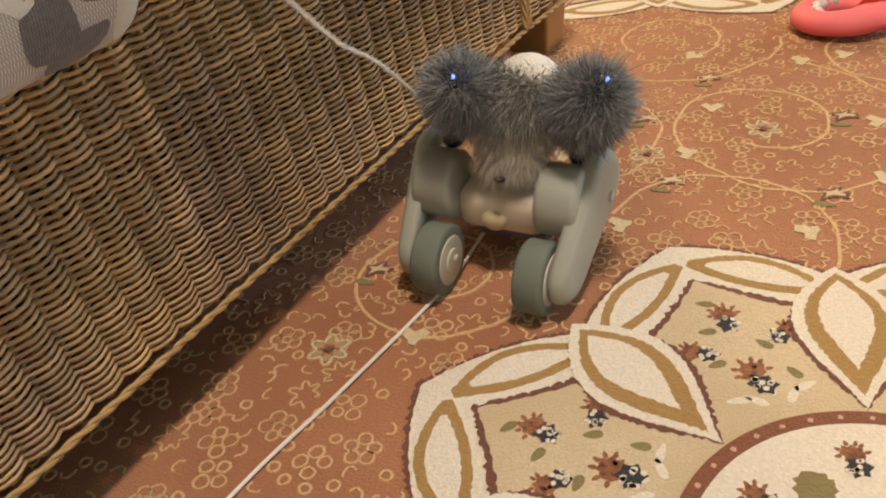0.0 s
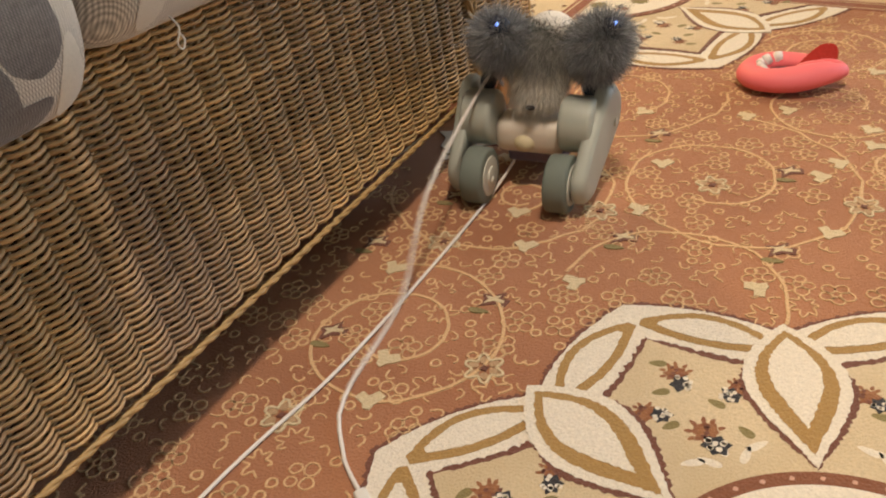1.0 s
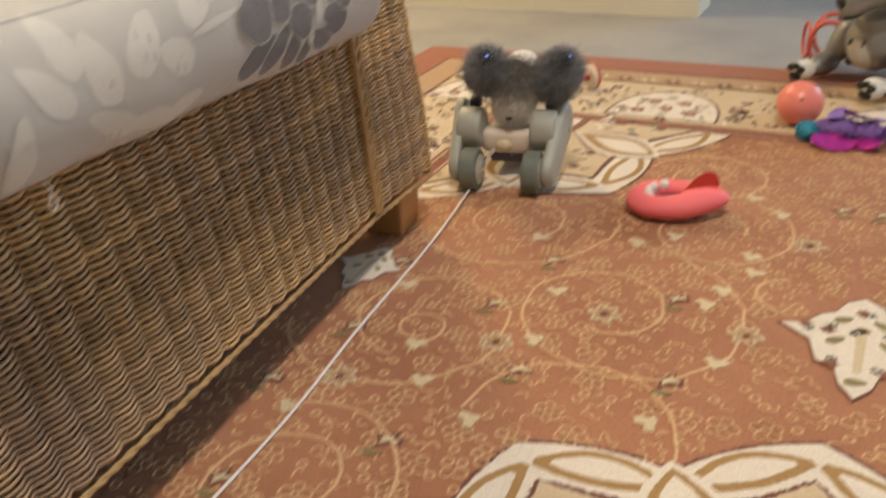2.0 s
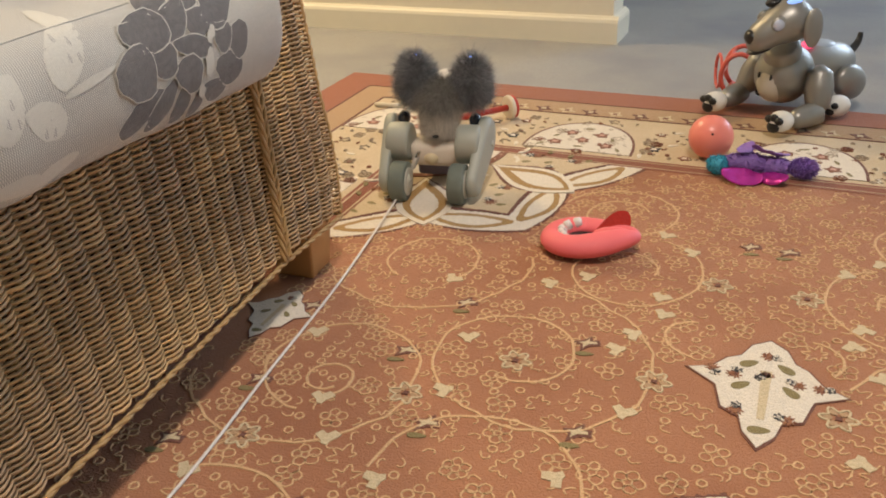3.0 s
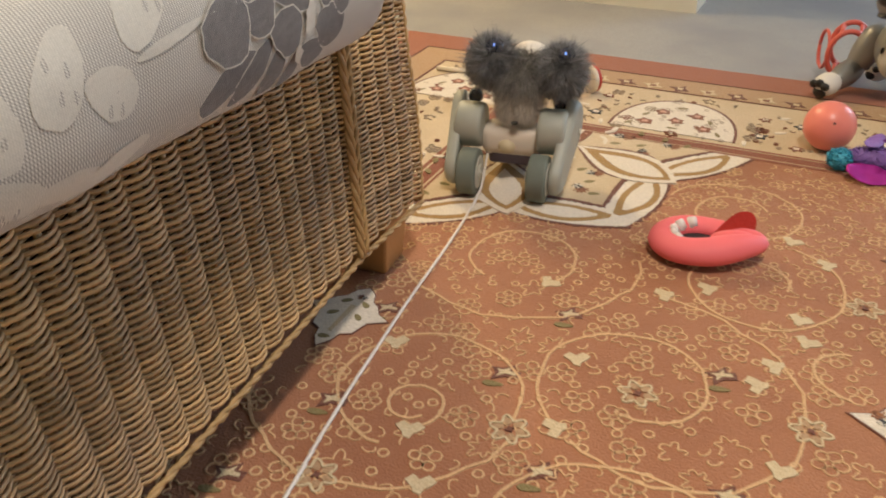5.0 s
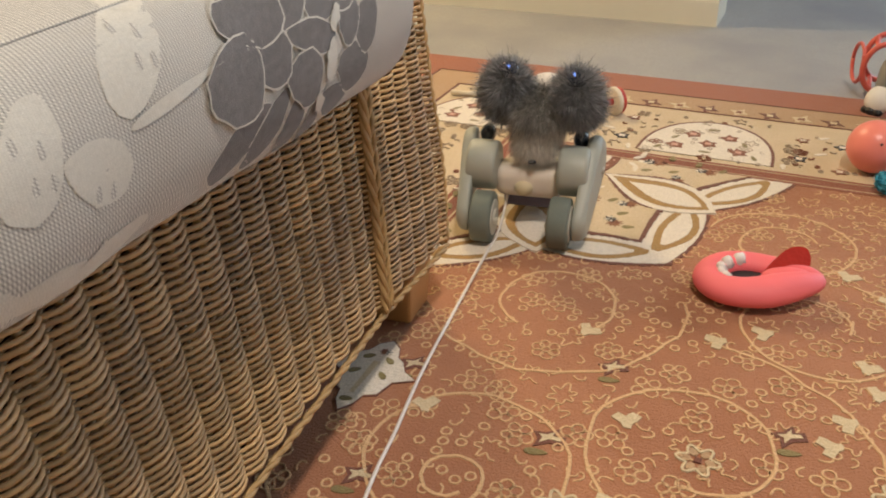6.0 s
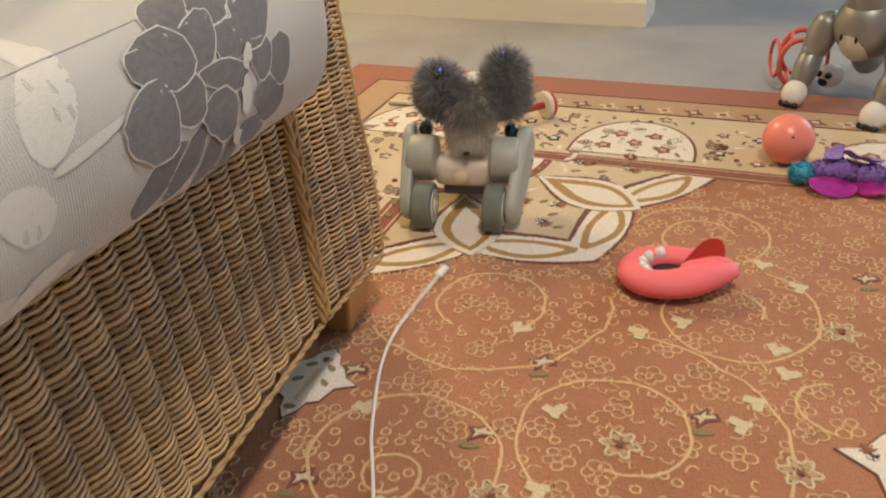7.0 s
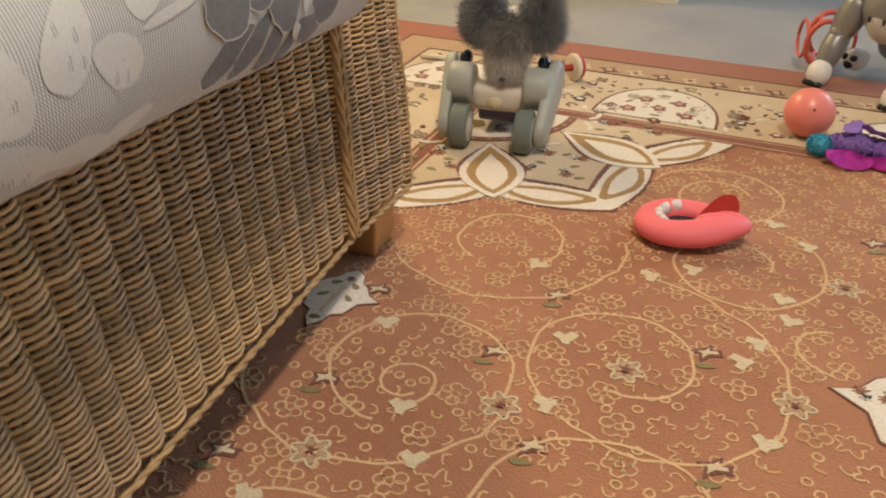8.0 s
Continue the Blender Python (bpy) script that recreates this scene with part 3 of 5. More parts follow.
def border_run(length, place, turn):
    """Half ovals, flowers between them and the guard's flowers along one side of the rug."""
    n = int(length / 0.40)
    for k in range(-n, n + 1):
        x = k * 0.40 + 0.03
        if abs(x) < length:
            oval("half_oval", *place(x, 0.055), turn)
        for dx, dy, r, mat in ((0.14, 0.10, 0.014, M_BLACK), (0.20, 0.17, 0.014, M_BLACK), (0.26, 0.10, 0.014, M_BLACK), (0.20, 0.07, 0.013, M_RUST), (0.14, 0.18, 0.012, M_RUST), (0.26, 0.19, 0.012, M_RUST)):
            if abs(x + dx) < length:
                p = place(x + dx, dy)
                b = inlay("border_flower", [star(p, r, 5, 0.6, k + int(dx * 100))], 0.00125, mat)
                inlay("flower_eye", [star(p, r * 0.5, 4, 0.7, k)], 0.00155, M_CREAM, parent=b)
        leaves = [small_leaf(place(x + dx, dy), dx * 40, 0.004, 0.011) for dx, dy in ((0.17, 0.13), (0.23, 0.13), (0.12, 0.06), (0.28, 0.06), (0.17, 0.20))]
        inlay("border_leaf", leaves, 0.00116, M_CREAM)
    m = int(length / 0.052)
    for k in range(-m, m + 1):
        p = place(k * 0.052 + 0.02, 0.278)
        b = inlay("guard_flower", [star(p, 0.021, 4, 0.45, k, 0.4)], 0.0012, M_HEART if k % 2 else M_DARK)
        inlay("guard_eye", [star(p, 0.008, 4, 0.6, k)], 0.0016, M_RUST if k % 2 else M_HEART, parent=b)


border_run(0.82, lambda x, y: (x, IV + y), 0.0)
border_run(1.0, lambda x, y: (-IU - y, x), math.pi / 2)


# ---- the wicker sofa ----
M_WICKER = node_mat("golden_wicker", (0.49, 0.318, 0.145), 0.45, vary=0.35, scale=35, bump=0.3, bump_scale=300, piece=0.28, second=(0.31, 0.205, 0.125), second_scale=5)
# near-black brown: the shade inside the sofa is put into this colour
M_BACKING = node_mat("wicker_inside_shade", (0.085, 0.047, 0.022), 0.9, vary=0.3, scale=60, bump=0.3)
M_BRAID = node_mat("braided_cane", (0.44, 0.28, 0.115), 0.45, vary=0.25, scale=50, bump=0.3, bump_scale=250, piece=0.15)
M_LEG = node_mat("varnished_pine", (0.42, 0.22, 0.08), 0.4, vary=0.25, scale=18, bump=0.1)
M_LINEN = node_mat("silver_grey_linen", (0.495, 0.475, 0.428), 0.85, vary=0.30, scale=850, bump=0.22, bump_scale=1600, sheen=0.2, second=(0.455, 0.437, 0.40), second_scale=6)
M_DAMASK = node_mat("pale_damask_thread", (0.585, 0.563, 0.50), 0.7, vary=0.16, scale=600, bump=0.2, bump_scale=1600, sheen=0.2)
M_FLOWER = node_mat("slate_damask_thread", (0.135, 0.128, 0.128), 0.8, vary=0.45, scale=220, bump=0.25, bump_scale=1200, sheen=0.2)


def add_weave(m, period, amount):
    """Fine crossing threads in the colour of a cloth."""
    nt = m.node_tree
    bs = nt.nodes["Principled BSDF"]
    tc = nt.nodes.new("ShaderNodeTexCoord")
    out = bs.inputs["Base Color"].links[0].from_socket
    for way, factor in (("X", 1.0), ("DIAGONAL", 2.0)):
        wave = nt.nodes.new("ShaderNodeTexWave")
        wave.bands_direction = way
        wave.inputs["Scale"].default_value, wave.inputs["Distortion"].default_value = factor * 0.314 / period, 0.6
        nt.links.new(tc.outputs["Object"], wave.inputs["Vector"])
        hs, mr = nt.nodes.new("ShaderNodeHueSaturation"), nt.nodes.new("ShaderNodeMapRange")
        mr.inputs[3].default_value, mr.inputs[4].default_value = 1 - amount, 1 + amount
        nt.links.new(wave.outputs["Fac"], mr.inputs[0])
        nt.links.new(mr.outputs[0], hs.inputs["Value"])
        nt.links.new(out, hs.inputs["Color"])
        out = hs.outputs["Color"]
    nt.links.new(out, bs.inputs["Base Color"])


add_weave(M_LINEN, 0.0021, 0.30)
add_weave(M_DAMASK, 0.0016, 0.05)
add_weave(M_FLOWER, 0.0020, 0.25)
M_THREAD = node_mat("white_thread", (0.8, 0.78, 0.72), 0.8)

sofa = empty("wicker_sofa", SOFA, "golden-brown woven wicker sofa on short wooden legs", "sofa")
RIM, SEAT = 0.084, 0.345


def face_y(z):
    """The front leans back a little as it rises."""
    return 0.065 * (z - RIM)


def weave(name, x0, x1, z0, z1, place, pitch=0.0058, stake=0.029, label=""):
    """Rows of paired strands that twist round upright stakes; place(x, out, z) gives the point."""
    bm = bmesh.new()
    rnd = random.Random(int(x0 * 100) + 7)
    rows = int((z1 - z0) / pitch)
    n = max(4, int((x1 - x0) / stake * 10))
    for r in range(rows):
        z = z0 + (r + 0.5) * pitch
        off = rnd.uniform(-0.0004, 0.0004)
        for s in (0, math.pi):
            pts = []
            for k in range(n + 1):
                x = x0 + (x1 - x0) * k / n
                w = math.pi * x / stake + s
                c = math.cos(w)
                out = 0.0060 * math.copysign(abs(c) ** 0.75, c)
                lift = 0.0
                pts.append(place(x, out + 0.0004 * rnd.uniform(-1, 1), z + lift + off + 0.0003 * rnd.uniform(-1, 1)))
            tube(bm, pts, 0.0018 * rnd.uniform(0.88, 1.12), 5)
    return part(name, bm, M_WICKER, sofa, label, smooth=True, kind="stuff")


def stakes(name, x0, x1, z0, z1, place, stake=0.029):
    bm = bmesh.new()
    for k in range(math.ceil(x0 / stake), int(x1 / stake) + 1):
        tube(bm, [place(k * stake, 0.0, z0 + (z1 - z0) * j / 4) for j in range(5)], 0.0028, 6)
    part(name, bm, M_BRAID, sofa, smooth=True, kind="stuff")


def braid(name, pts, r, twist, strands=2, gap=0.8):
    """Twisted canes along a line."""
    pts = [Vector(p) for p in pts]
    total = sum((b - a).length for a, b in zip(pts, pts[1:]))
    n = max(8, int(total / twist * 10))
    bm = bmesh.new()
    for s in range(strands):
        line = []
        for k in range(n + 1):
            d = total * k / n
            i = 0
            while i < len(pts) - 2 and d > (pts[i + 1] - pts[i]).length:
                d -= (pts[i + 1] - pts[i]).length
                i += 1
            ax = (pts[i + 1] - pts[i])
            p = pts[i] + ax * (d / ax.length)
            ax.normalize()
            e1 = ax.cross(Vector((0, 1, 0.01))).normalized()
            e2 = ax.cross(e1)
            w = 2 * math.pi * (k / n * total / twist + s / strands)
            line.append(p + r * gap * (math.cos(w) * e1 + math.sin(w) * e2))
        tube(bm, line, r, 6)
    return part(name, bm, M_BRAID, sofa, "twisted cane edging", smooth=True)


def front(x, out, z):
    return (x + 0.050 * (z - RIM) * max(0.0, 1 + x / 0.4), face_y(z) - out, z)


ARM_X, ARM_TOP = 0.142, 0.60


def arm_shift(z):
    """The arm's outer edge swells a little and then draws in."""
    return 0.008 * math.sin(min(1, (z - RIM) / 0.165) * math.pi) - 0.06 * max(0, z - 0.20) ** 1.1


def arm_front(x, out, z):
    f = x / ARM_X
    return (x + f * arm_shift(z) + 0.045 * (z - RIM) * (1 - f), face_y(z) - out - 0.012 * f, z)


weave("front_panel", -1.75, 0.0, RIM + 0.004, SEAT, front, label="woven wicker front panel")
stakes("front_staking", -1.75, 0.0, RIM, SEAT, front)
weave("arm_panel", 0.012, ARM_X, RIM + 0.004, ARM_TOP, arm_front, label="woven wicker arm front")
stakes("arm_staking", 0.012, ARM_X, RIM, ARM_TOP, arm_front)


def arm_side(x, out, z):
    return (ARM_X + arm_shift(z) + out, -0.012 + face_y(z) + x, z)


weave("arm_side_panel", 0.0, 0.8, RIM + 0.004, ARM_TOP, arm_side, 0.0075, 0.04, "woven wicker arm side")
# frame and backing sheets; their dark colour paints the shade in the weave's gaps
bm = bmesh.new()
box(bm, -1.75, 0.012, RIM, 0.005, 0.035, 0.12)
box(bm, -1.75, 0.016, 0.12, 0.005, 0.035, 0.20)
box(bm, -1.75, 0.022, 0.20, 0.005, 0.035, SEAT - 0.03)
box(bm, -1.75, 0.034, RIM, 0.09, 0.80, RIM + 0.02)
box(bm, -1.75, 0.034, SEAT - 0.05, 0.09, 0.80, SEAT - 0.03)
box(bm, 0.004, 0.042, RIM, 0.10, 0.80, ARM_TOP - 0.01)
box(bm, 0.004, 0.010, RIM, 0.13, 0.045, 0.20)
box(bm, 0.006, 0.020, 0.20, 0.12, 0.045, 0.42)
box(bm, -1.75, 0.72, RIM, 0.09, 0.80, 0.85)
part("inner_frame", bm, M_BACKING, sofa, "inside frame, coloured dark as the shade behind the weave")
braid("bottom_edging", [(-1.75, -0.004, RIM - 0.004), (0.0, -0.006, RIM - 0.004), (ARM_X + 0.004, -0.018, RIM - 0.004)], 0.0024, 0.035, 2, 0.6)
braid("side_edging", [(ARM_X + 0.003, -0.014, RIM - 0.001), (ARM_X + 0.003, 0.79, RIM - 0.001)], 0.0026, 0.035, 2, 0.6)
for k in range(6):
    line = []
    for j in range(121):
        z = RIM + (ARM_TOP - RIM) * j / 120
        w = 2 * math.pi * ((z - RIM) / 0.105 + k / 6)
        line.append((0.001 + 0.050 * (z - RIM) + 0.0078 * math.sin(w), face_y(z) - 0.008 - 0.0026 * math.sin(2 * w), z))
    part("braid_cane", tube(bmesh.new(), line, 0.0028, 6), M_BRAID, sofa, "thin cane of a flat plait", smooth=True)
braid("arm_edging", [(ARM_X + 0.004 + arm_shift(z), face_y(z) - 0.016, z) for z in (RIM, 0.14, 0.2, 0.26, 0.32, 0.38, 0.44, 0.5, 0.55, ARM_TOP)], 0.0026, 0.030)
braid("arm_top_edging", [(0.02, 0.02, ARM_TOP), (0.11, 0.02, ARM_TOP)], 0.006, 0.05)
for lx, ly in ((0.086, 0.004), (-1.72, 0.012), (0.04, 0.70), (-1.72, 0.70)):
    bm = bmesh.new()
    box(bm, lx, ly, 0, lx + 0.072, ly + 0.060, RIM - 0.006, 0.004)
    for v in bm.verts:
        f = 1 - v.co.z / RIM
        v.co.x -= 0.010 * f * (1 if v.co.x > lx + 0.03 else -0.6)
        v.co.y += 0.006 * f
    part("leg", bm, M_LEG, sofa, "varnished wooden leg")


# ---- cushions ----
def spline(ctrl, n):
    """Points along a smooth line through the control points."""
    out = []
    for k in range(n + 1):
        t = (len(ctrl) - 1) * k / n
        i = min(int(t), len(ctrl) - 2)
        f = t - i
        p = [Vector(ctrl[min(max(j, 0), len(ctrl) - 1)]) for j in (i - 1, i, i + 1, i + 2)]
        out.append(0.5 * (2 * p[1] + (p[2] - p[0]) * f + (2 * p[0] - 5 * p[1] + 4 * p[2] - p[3]) * f ** 2 + (3 * p[1] - p[0] - 3 * p[2] + p[3]) * f ** 3))
    return out


PROFILE = spline([(0.06, 0.338), (0.0, 0.336), (-0.034, 0.340), (-0.055, 0.360), (-0.064, 0.390), (-0.062, 0.428), (-0.040, 0.457), (0.03, 0.468), (0.12, 0.474), (0.30, 0.475), (0.48, 0.470), (0.58, 0.455), (0.62, 0.40), (0.58, 0.350), (0.45, 0.338), (0.2, 0.336)], 400)


def even(line, n):
    """The same line in n equal steps."""
    at = [0.0]
    for a, b in zip(line, line[1:]):
        at.append(at[-1] + (b - a).length)
    out, i = [], 0
    for k in range(n + 1):
        d = at[-1] * k / n
        while i < len(line) - 2 and at[i + 1] < d:
            i += 1
        out.append(line[i].lerp(line[i + 1], (d - at[i]) / max(1e-9, at[i + 1] - at[i])))
    return out, at[-1]


PROFILE, ROUND = even(PROFILE, 200)


def cushion_point(x, w, x0, x1, drop, out):
    """A point on a cushion's skin: x along the sofa, w from 0 to 1 round its section."""
    k = w * (len(PROFILE) - 1)
    i = min(int(k), len(PROFILE) - 2)
    p = PROFILE[i].lerp(PROFILE[i + 1], k - i)
    mid = Vector((0.28, 0.395))
    e = min(x - x0, x1 - x)
    q = max(0.0, 1 - e / 0.035)
    shrink = 1 - 0.16 * (1 - math.sqrt(max(0, 1 - min(q, 1) ** 2)))
    p = Vector((mid.x + (p.x - mid.x) * (1 - (1 - shrink) * 0.5), mid.y + (p.y - mid.y) * shrink))
    sag = drop * (0.6 + 0.4 * math.sin(x * 9))
    ripple = 0.003 * noise.noise(Vector((x * 14, p.x * 9, p.y * 12)))
    d = Vector((p.x - mid.x, (p.y - mid.y) * 3)).normalized()
    return Vector((x, p.x + d.x * (ripple + out), p.y - (0.010 + 0.042 * x if x > -0.577 else 0.004) * max(0, 1 - (p.y - 0.33) / 0.13) - sag * max(0, 1 - (p.y - 0.32) / 0.16) + d.y * (ripple + out)))


def cushion(name, x0, x1, drop, label):
    bm = bmesh.new()
    nx, nw = 60, 180
    xs = [x0 + (x1 - x0) * (0.5 - 0.5 * math.cos(math.pi * k / nx)) for k in range(nx + 1)]
    rows = [[bm.verts.new(cushion_point(x, j / nw, x0, x1, drop, 0)) for j in range(nw)] for x in xs]
    for a, b in zip(rows, rows[1:]):
        for j in range(nw):
            bm.faces.new((a[j], b[j], b[(j + 1) % nw], a[(j + 1) % nw]))
    bm.faces.new(rows[0])
    bm.faces.new(rows[-1][::-1])
    bmesh.ops.recalc_face_normals(bm, faces=bm.faces)
    ob = part(name, bm, M_LINEN, None, smooth=True)
    ob.matrix_basis = SOFA
    return tagged(ob, label, "cushion", "seat cushions")


def w_at(z):
    """The place round the section where the front has the height z."""
    best = min([i for i in range(len(PROFILE)) if PROFILE[i].x < 0.0], key=lambda i: abs(PROFILE[i].y - z))
    return best / (len(PROFILE) - 1)


def petal_patch(bm, c, a, l, w, x0, x1, drop, lift=0.0007, wob=0.15, seed=0):
    """A petal woven into the cover: middle (x, round), direction, half length, half width in metres."""
    rnd = random.Random(seed)
    per = 1 / ROUND
    n, m = 18, 4
    rad = [1 + wob * rnd.uniform(-1, 1) for k in range(n)]
    def at(k, f):
        t = 2 * math.pi * k / n
        lx, ly = math.cos(t) * l * rad[k % n] * f, math.sin(t) * w * (1 - 0.3 * math.cos(t)) * rad[k % n] * f
        return bm.verts.new(cushion_point(c[0] + lx * math.cos(a) - ly * math.sin(a), c[1] + (lx * math.sin(a) + ly * math.cos(a)) * per, x0, x1, drop, lift))
    mid = at(0, 0)
    last = None
    for r in range(1, m + 1):
        ring = [at(k, r / m) for k in range(n)]
        for k in range(n):
            if last is None:
                bm.faces.new((mid, ring[k], ring[(k + 1) % n]))
            else:
                bm.faces.new((last[k], ring[k], ring[(k + 1) % n], last[(k + 1) % n]))
        last = ring


def pattern(parent, name, material, petals, x0, x1, drop, label=""):
    for i, (x, z, a, l, w) in enumerate(petals):
        bm = bmesh.new()
        petal_patch(bm, (x, w_at(0.40) + (z - 0.40) / ROUND), radians(a), l, w, x0, x1, drop, 0.00034 + 0.00004 * (i % 4), 0.05, i)
        bmesh.ops.recalc_face_normals(bm, faces=bm.faces)
        part(name, bm, material, parent, label, smooth=True)


FAR = (-0.572, -0.006, 0.0)
NEAR = (-1.18, -0.578, 0.012)
far_cushion = cushion("seat_cushion", *FAR, "silver-grey damask seat cushion with a slate flower")
near_cushion = cushion("seat_cushion", *NEAR, "pale damask seat cushion with slate blossoms")
PEONY = [(-0.273, 0.407, 176, 0.0275, 0.0228), (-0.248, 0.437, 177, 0.0308, 0.0177), (-0.238, 0.410, 165, 0.0207, 0.0157), (-0.205, 0.390, 161, 0.0205, 0.0160), (-0.193, 0.411, 164, 0.0282, 0.0097),
         (-0.205, 0.438, 33, 0.0240, 0.0137), (-0.213, 0.462, 24, 0.0288, 0.0137), (-0.168, 0.461, 21, 0.0308, 0.0160), (-0.135, 0.441, 28, 0.0330, 0.0180), (-0.172, 0.429, 4, 0.0220, 0.0131),
         (-0.142, 0.409, 30, 0.0154, 0.0132), (-0.118, 0.401, 170, 0.0185, 0.0171), (-0.137, 0.378, 161, 0.0264, 0.0165), (-0.162, 0.362, 157, 0.0242, 0.0120)]
BLADES = [(-0.269, 0.371, 24, 0.0332, 0.0131), (-0.241, 0.369, 48, 0.0282, 0.0112), (-0.214, 0.364, 72, 0.0226, 0.0119), (-0.190, 0.356, 80, 0.0165, 0.0103)]
GLINTS = [(-0.163, 0.416, 40, 0.0084, 0.0050), (-0.172, 0.393, 80, 0.0125, 0.0075), (-0.187, 0.370, 110, 0.0080, 0.0050)]
for i, (x, z, a, l, w) in enumerate(BLADES + PEONY[::-1]):
    for name, grow, lift, material, label in (("woven_vein", 0.0009, 0.0, M_DAMASK, "pale vein round a petal"), ("woven_petal", -0.0002, 0.00006, M_FLOWER, "slate petal")):
        bm = bmesh.new()
        petal_patch(bm, (x, w_at(0.40) + (z - 0.40) / ROUND), radians(a), l + grow, w + grow, *FAR, 0.0002 + 0.0001 * i + lift, 0.06, 50 + i)
        bmesh.ops.recalc_face_normals(bm, faces=bm.faces)
        part(name, bm, material, far_cushion, label, smooth=True)
for i, (x, z, a, l, w) in enumerate(GLINTS):
    bm = bmesh.new()
    petal_patch(bm, (x, w_at(0.40) + (z - 0.40) / ROUND), radians(a), l, w, *FAR, 0.0022, 0.25, 80 + i)
    bmesh.ops.recalc_face_normals(bm, faces=bm.faces)
    part("woven_glint", bm, M_DAMASK, far_cushion, "white fleck of the flower", smooth=True)
LEAVES = [(-0.333, 0.447, 48, 0.0370, 0.0155), (-0.318, 0.480, 75, 0.022, 0.010), (-0.321, 0.416, 8, 0.0330, 0.0034), (-0.452, 0.412, 100, 0.030, 0.014), (-0.407, 0.419, 60, 0.0270, 0.0156), (-0.376, 0.401, 150, 0.0205, 0.0146),
          (-0.448, 0.368, 150, 0.026, 0.011), (-0.372, 0.355, 18, 0.028, 0.010), (-0.410, 0.357, 172, 0.026, 0.010), (-0.478, 0.440, 100, 0.030, 0.013), (-0.500, 0.410, 130, 0.028, 0.012), (-0.530, 0.372, 80, 0.030, 0.012)]
SPOTS = [(x + dx, z + dz, 80, 0.0042, 0.0018) for x, z, a, l, w in LEAVES[:1] + LEAVES[3:8] for dx, dz in ((-0.006, 0.008), (0.005, 0.002), (-0.003, -0.010), (0.006, -0.012))]
pattern(far_cushion, "leaf_spot", M_LINEN, SPOTS, *FAR)
pattern(far_cushion, "woven_leaf", M_DAMASK, LEAVES, *FAR, "pale leaf")
pattern(near_cushion, "woven_petal", M_FLOWER, [(-0.625, 0.400, 70, 0.026, 0.020), (-0.660, 0.372, 100, 0.028, 0.018), (-0.640, 0.345, 30, 0.024, 0.015), (-0.690, 0.420, 60, 0.030, 0.020), (-0.72, 0.350, 110, 0.028, 0.018), (-0.75, 0.400, 80, 0.030, 0.02)], *NEAR, "slate petal")
pattern(near_cushion, "woven_leaf", M_DAMASK, [(-0.602, 0.36, 90, 0.03, 0.012), (-0.67, 0.40, 60, 0.02, 0.012), (-0.70, 0.375, 60, 0.02, 0.010)], *NEAR)
for who, (x0, x1, drop) in ((far_cushion, FAR), (near_cushion, NEAR)):
    top = w_at(0.448) + 0.012
    part("seam", tube(bmesh.new(), [cushion_point(x0 + 0.02 + (x1 - x0 - 0.04) * k / 60, top, x0, x1, drop, 0.0003) for k in range(61)], 0.0009, 6), M_LINEN, who, "fine grey seam", smooth=True)
thread = part("loose_thread", tube(bmesh.new(), spline([(-0.510, -0.040, 0.362), (-0.508, -0.050, 0.350), (-0.512, -0.049, 0.340), (-0.508, -0.048, 0.334), (-0.505, -0.049, 0.340), (-0.509, -0.049, 0.347)], 24), 0.0007, 5), M_THREAD, None, smooth=True)
thread.matrix_basis = SOFA
tagged(thread, "loose white thread loop that hangs from a cushion seam", "thread")

# a folded dark throw on the seat
bm = bmesh.new()
for k, (x1, y1) in enumerate(((0.22, 0.16), (0.215, 0.155), (0.21, 0.15))):
    box(bm, 0.004 * k, -y1, 0.475 + 0.0155 * k, x1, -0.003 * k, 0.4895 + 0.0155 * k, 0.006)
throw = part("folded_throw", bm, node_mat("dark_brown_wool", (0.085, 0.062, 0.045), 0.9, vary=0.35, scale=60, bump=0.5, bump_scale=300, second=(0.20, 0.165, 0.12), second_scale=30), None, smooth=False)
throw.matrix_basis = SOFA @ pose(-0.200, 0.024, 0, 0, 0, 137)
tagged(throw, "dark brown patterned throw folded on the seat cushion", "blanket")

# the back cushion
bm = bmesh.new()
ellipsoid(bm, (-0.42, 0.60, 0.66), (0.40, 0.11, 0.22), (12, 0, 0), 40, 24)
back = part("back_cushion", bm, M_LINEN, None, smooth=True)
back.matrix_basis = SOFA
tagged(back, "grey patterned back cushion that leans on the sofa's back", "cushion")


# ---- the koala robot ----
M_SHELL = node_mat("grey_green_plastic", (0.37, 0.385, 0.335), 0.45, vary=0.06, scale=40, bump=0.05)
M_TYRE = node_mat("dark_grey_green_rubber", (0.155, 0.18, 0.155), 0.75, vary=0.12, scale=60, bump=0.15)
M_HUB = node_mat("pale_grey_plastic", (0.52, 0.51, 0.44), 0.4, vary=0.06)
M_BONE = node_mat("ivory_plastic", (0.72, 0.64, 0.54), 0.5, vary=0.08, scale=30, bump=0.05)
M_NAVY = node_mat("glossy_navy_plastic", (0.03, 0.04, 0.065), 0.08, vary=0.1, coat=0.6)
M_PURPLE = node_mat("purple_grey_plastic", (0.11, 0.09, 0.14), 0.5, vary=0.1)
M_WHITE = node_mat("white_plush", (0.76, 0.72, 0.66), 0.9, vary=0.08, scale=200, bump=0.6, bump_scale=400)
M_FUR = node_mat("grey_fur", (0.33, 0.335, 0.345), 0.95, vary=0.25, scale=60, piece=0.45)
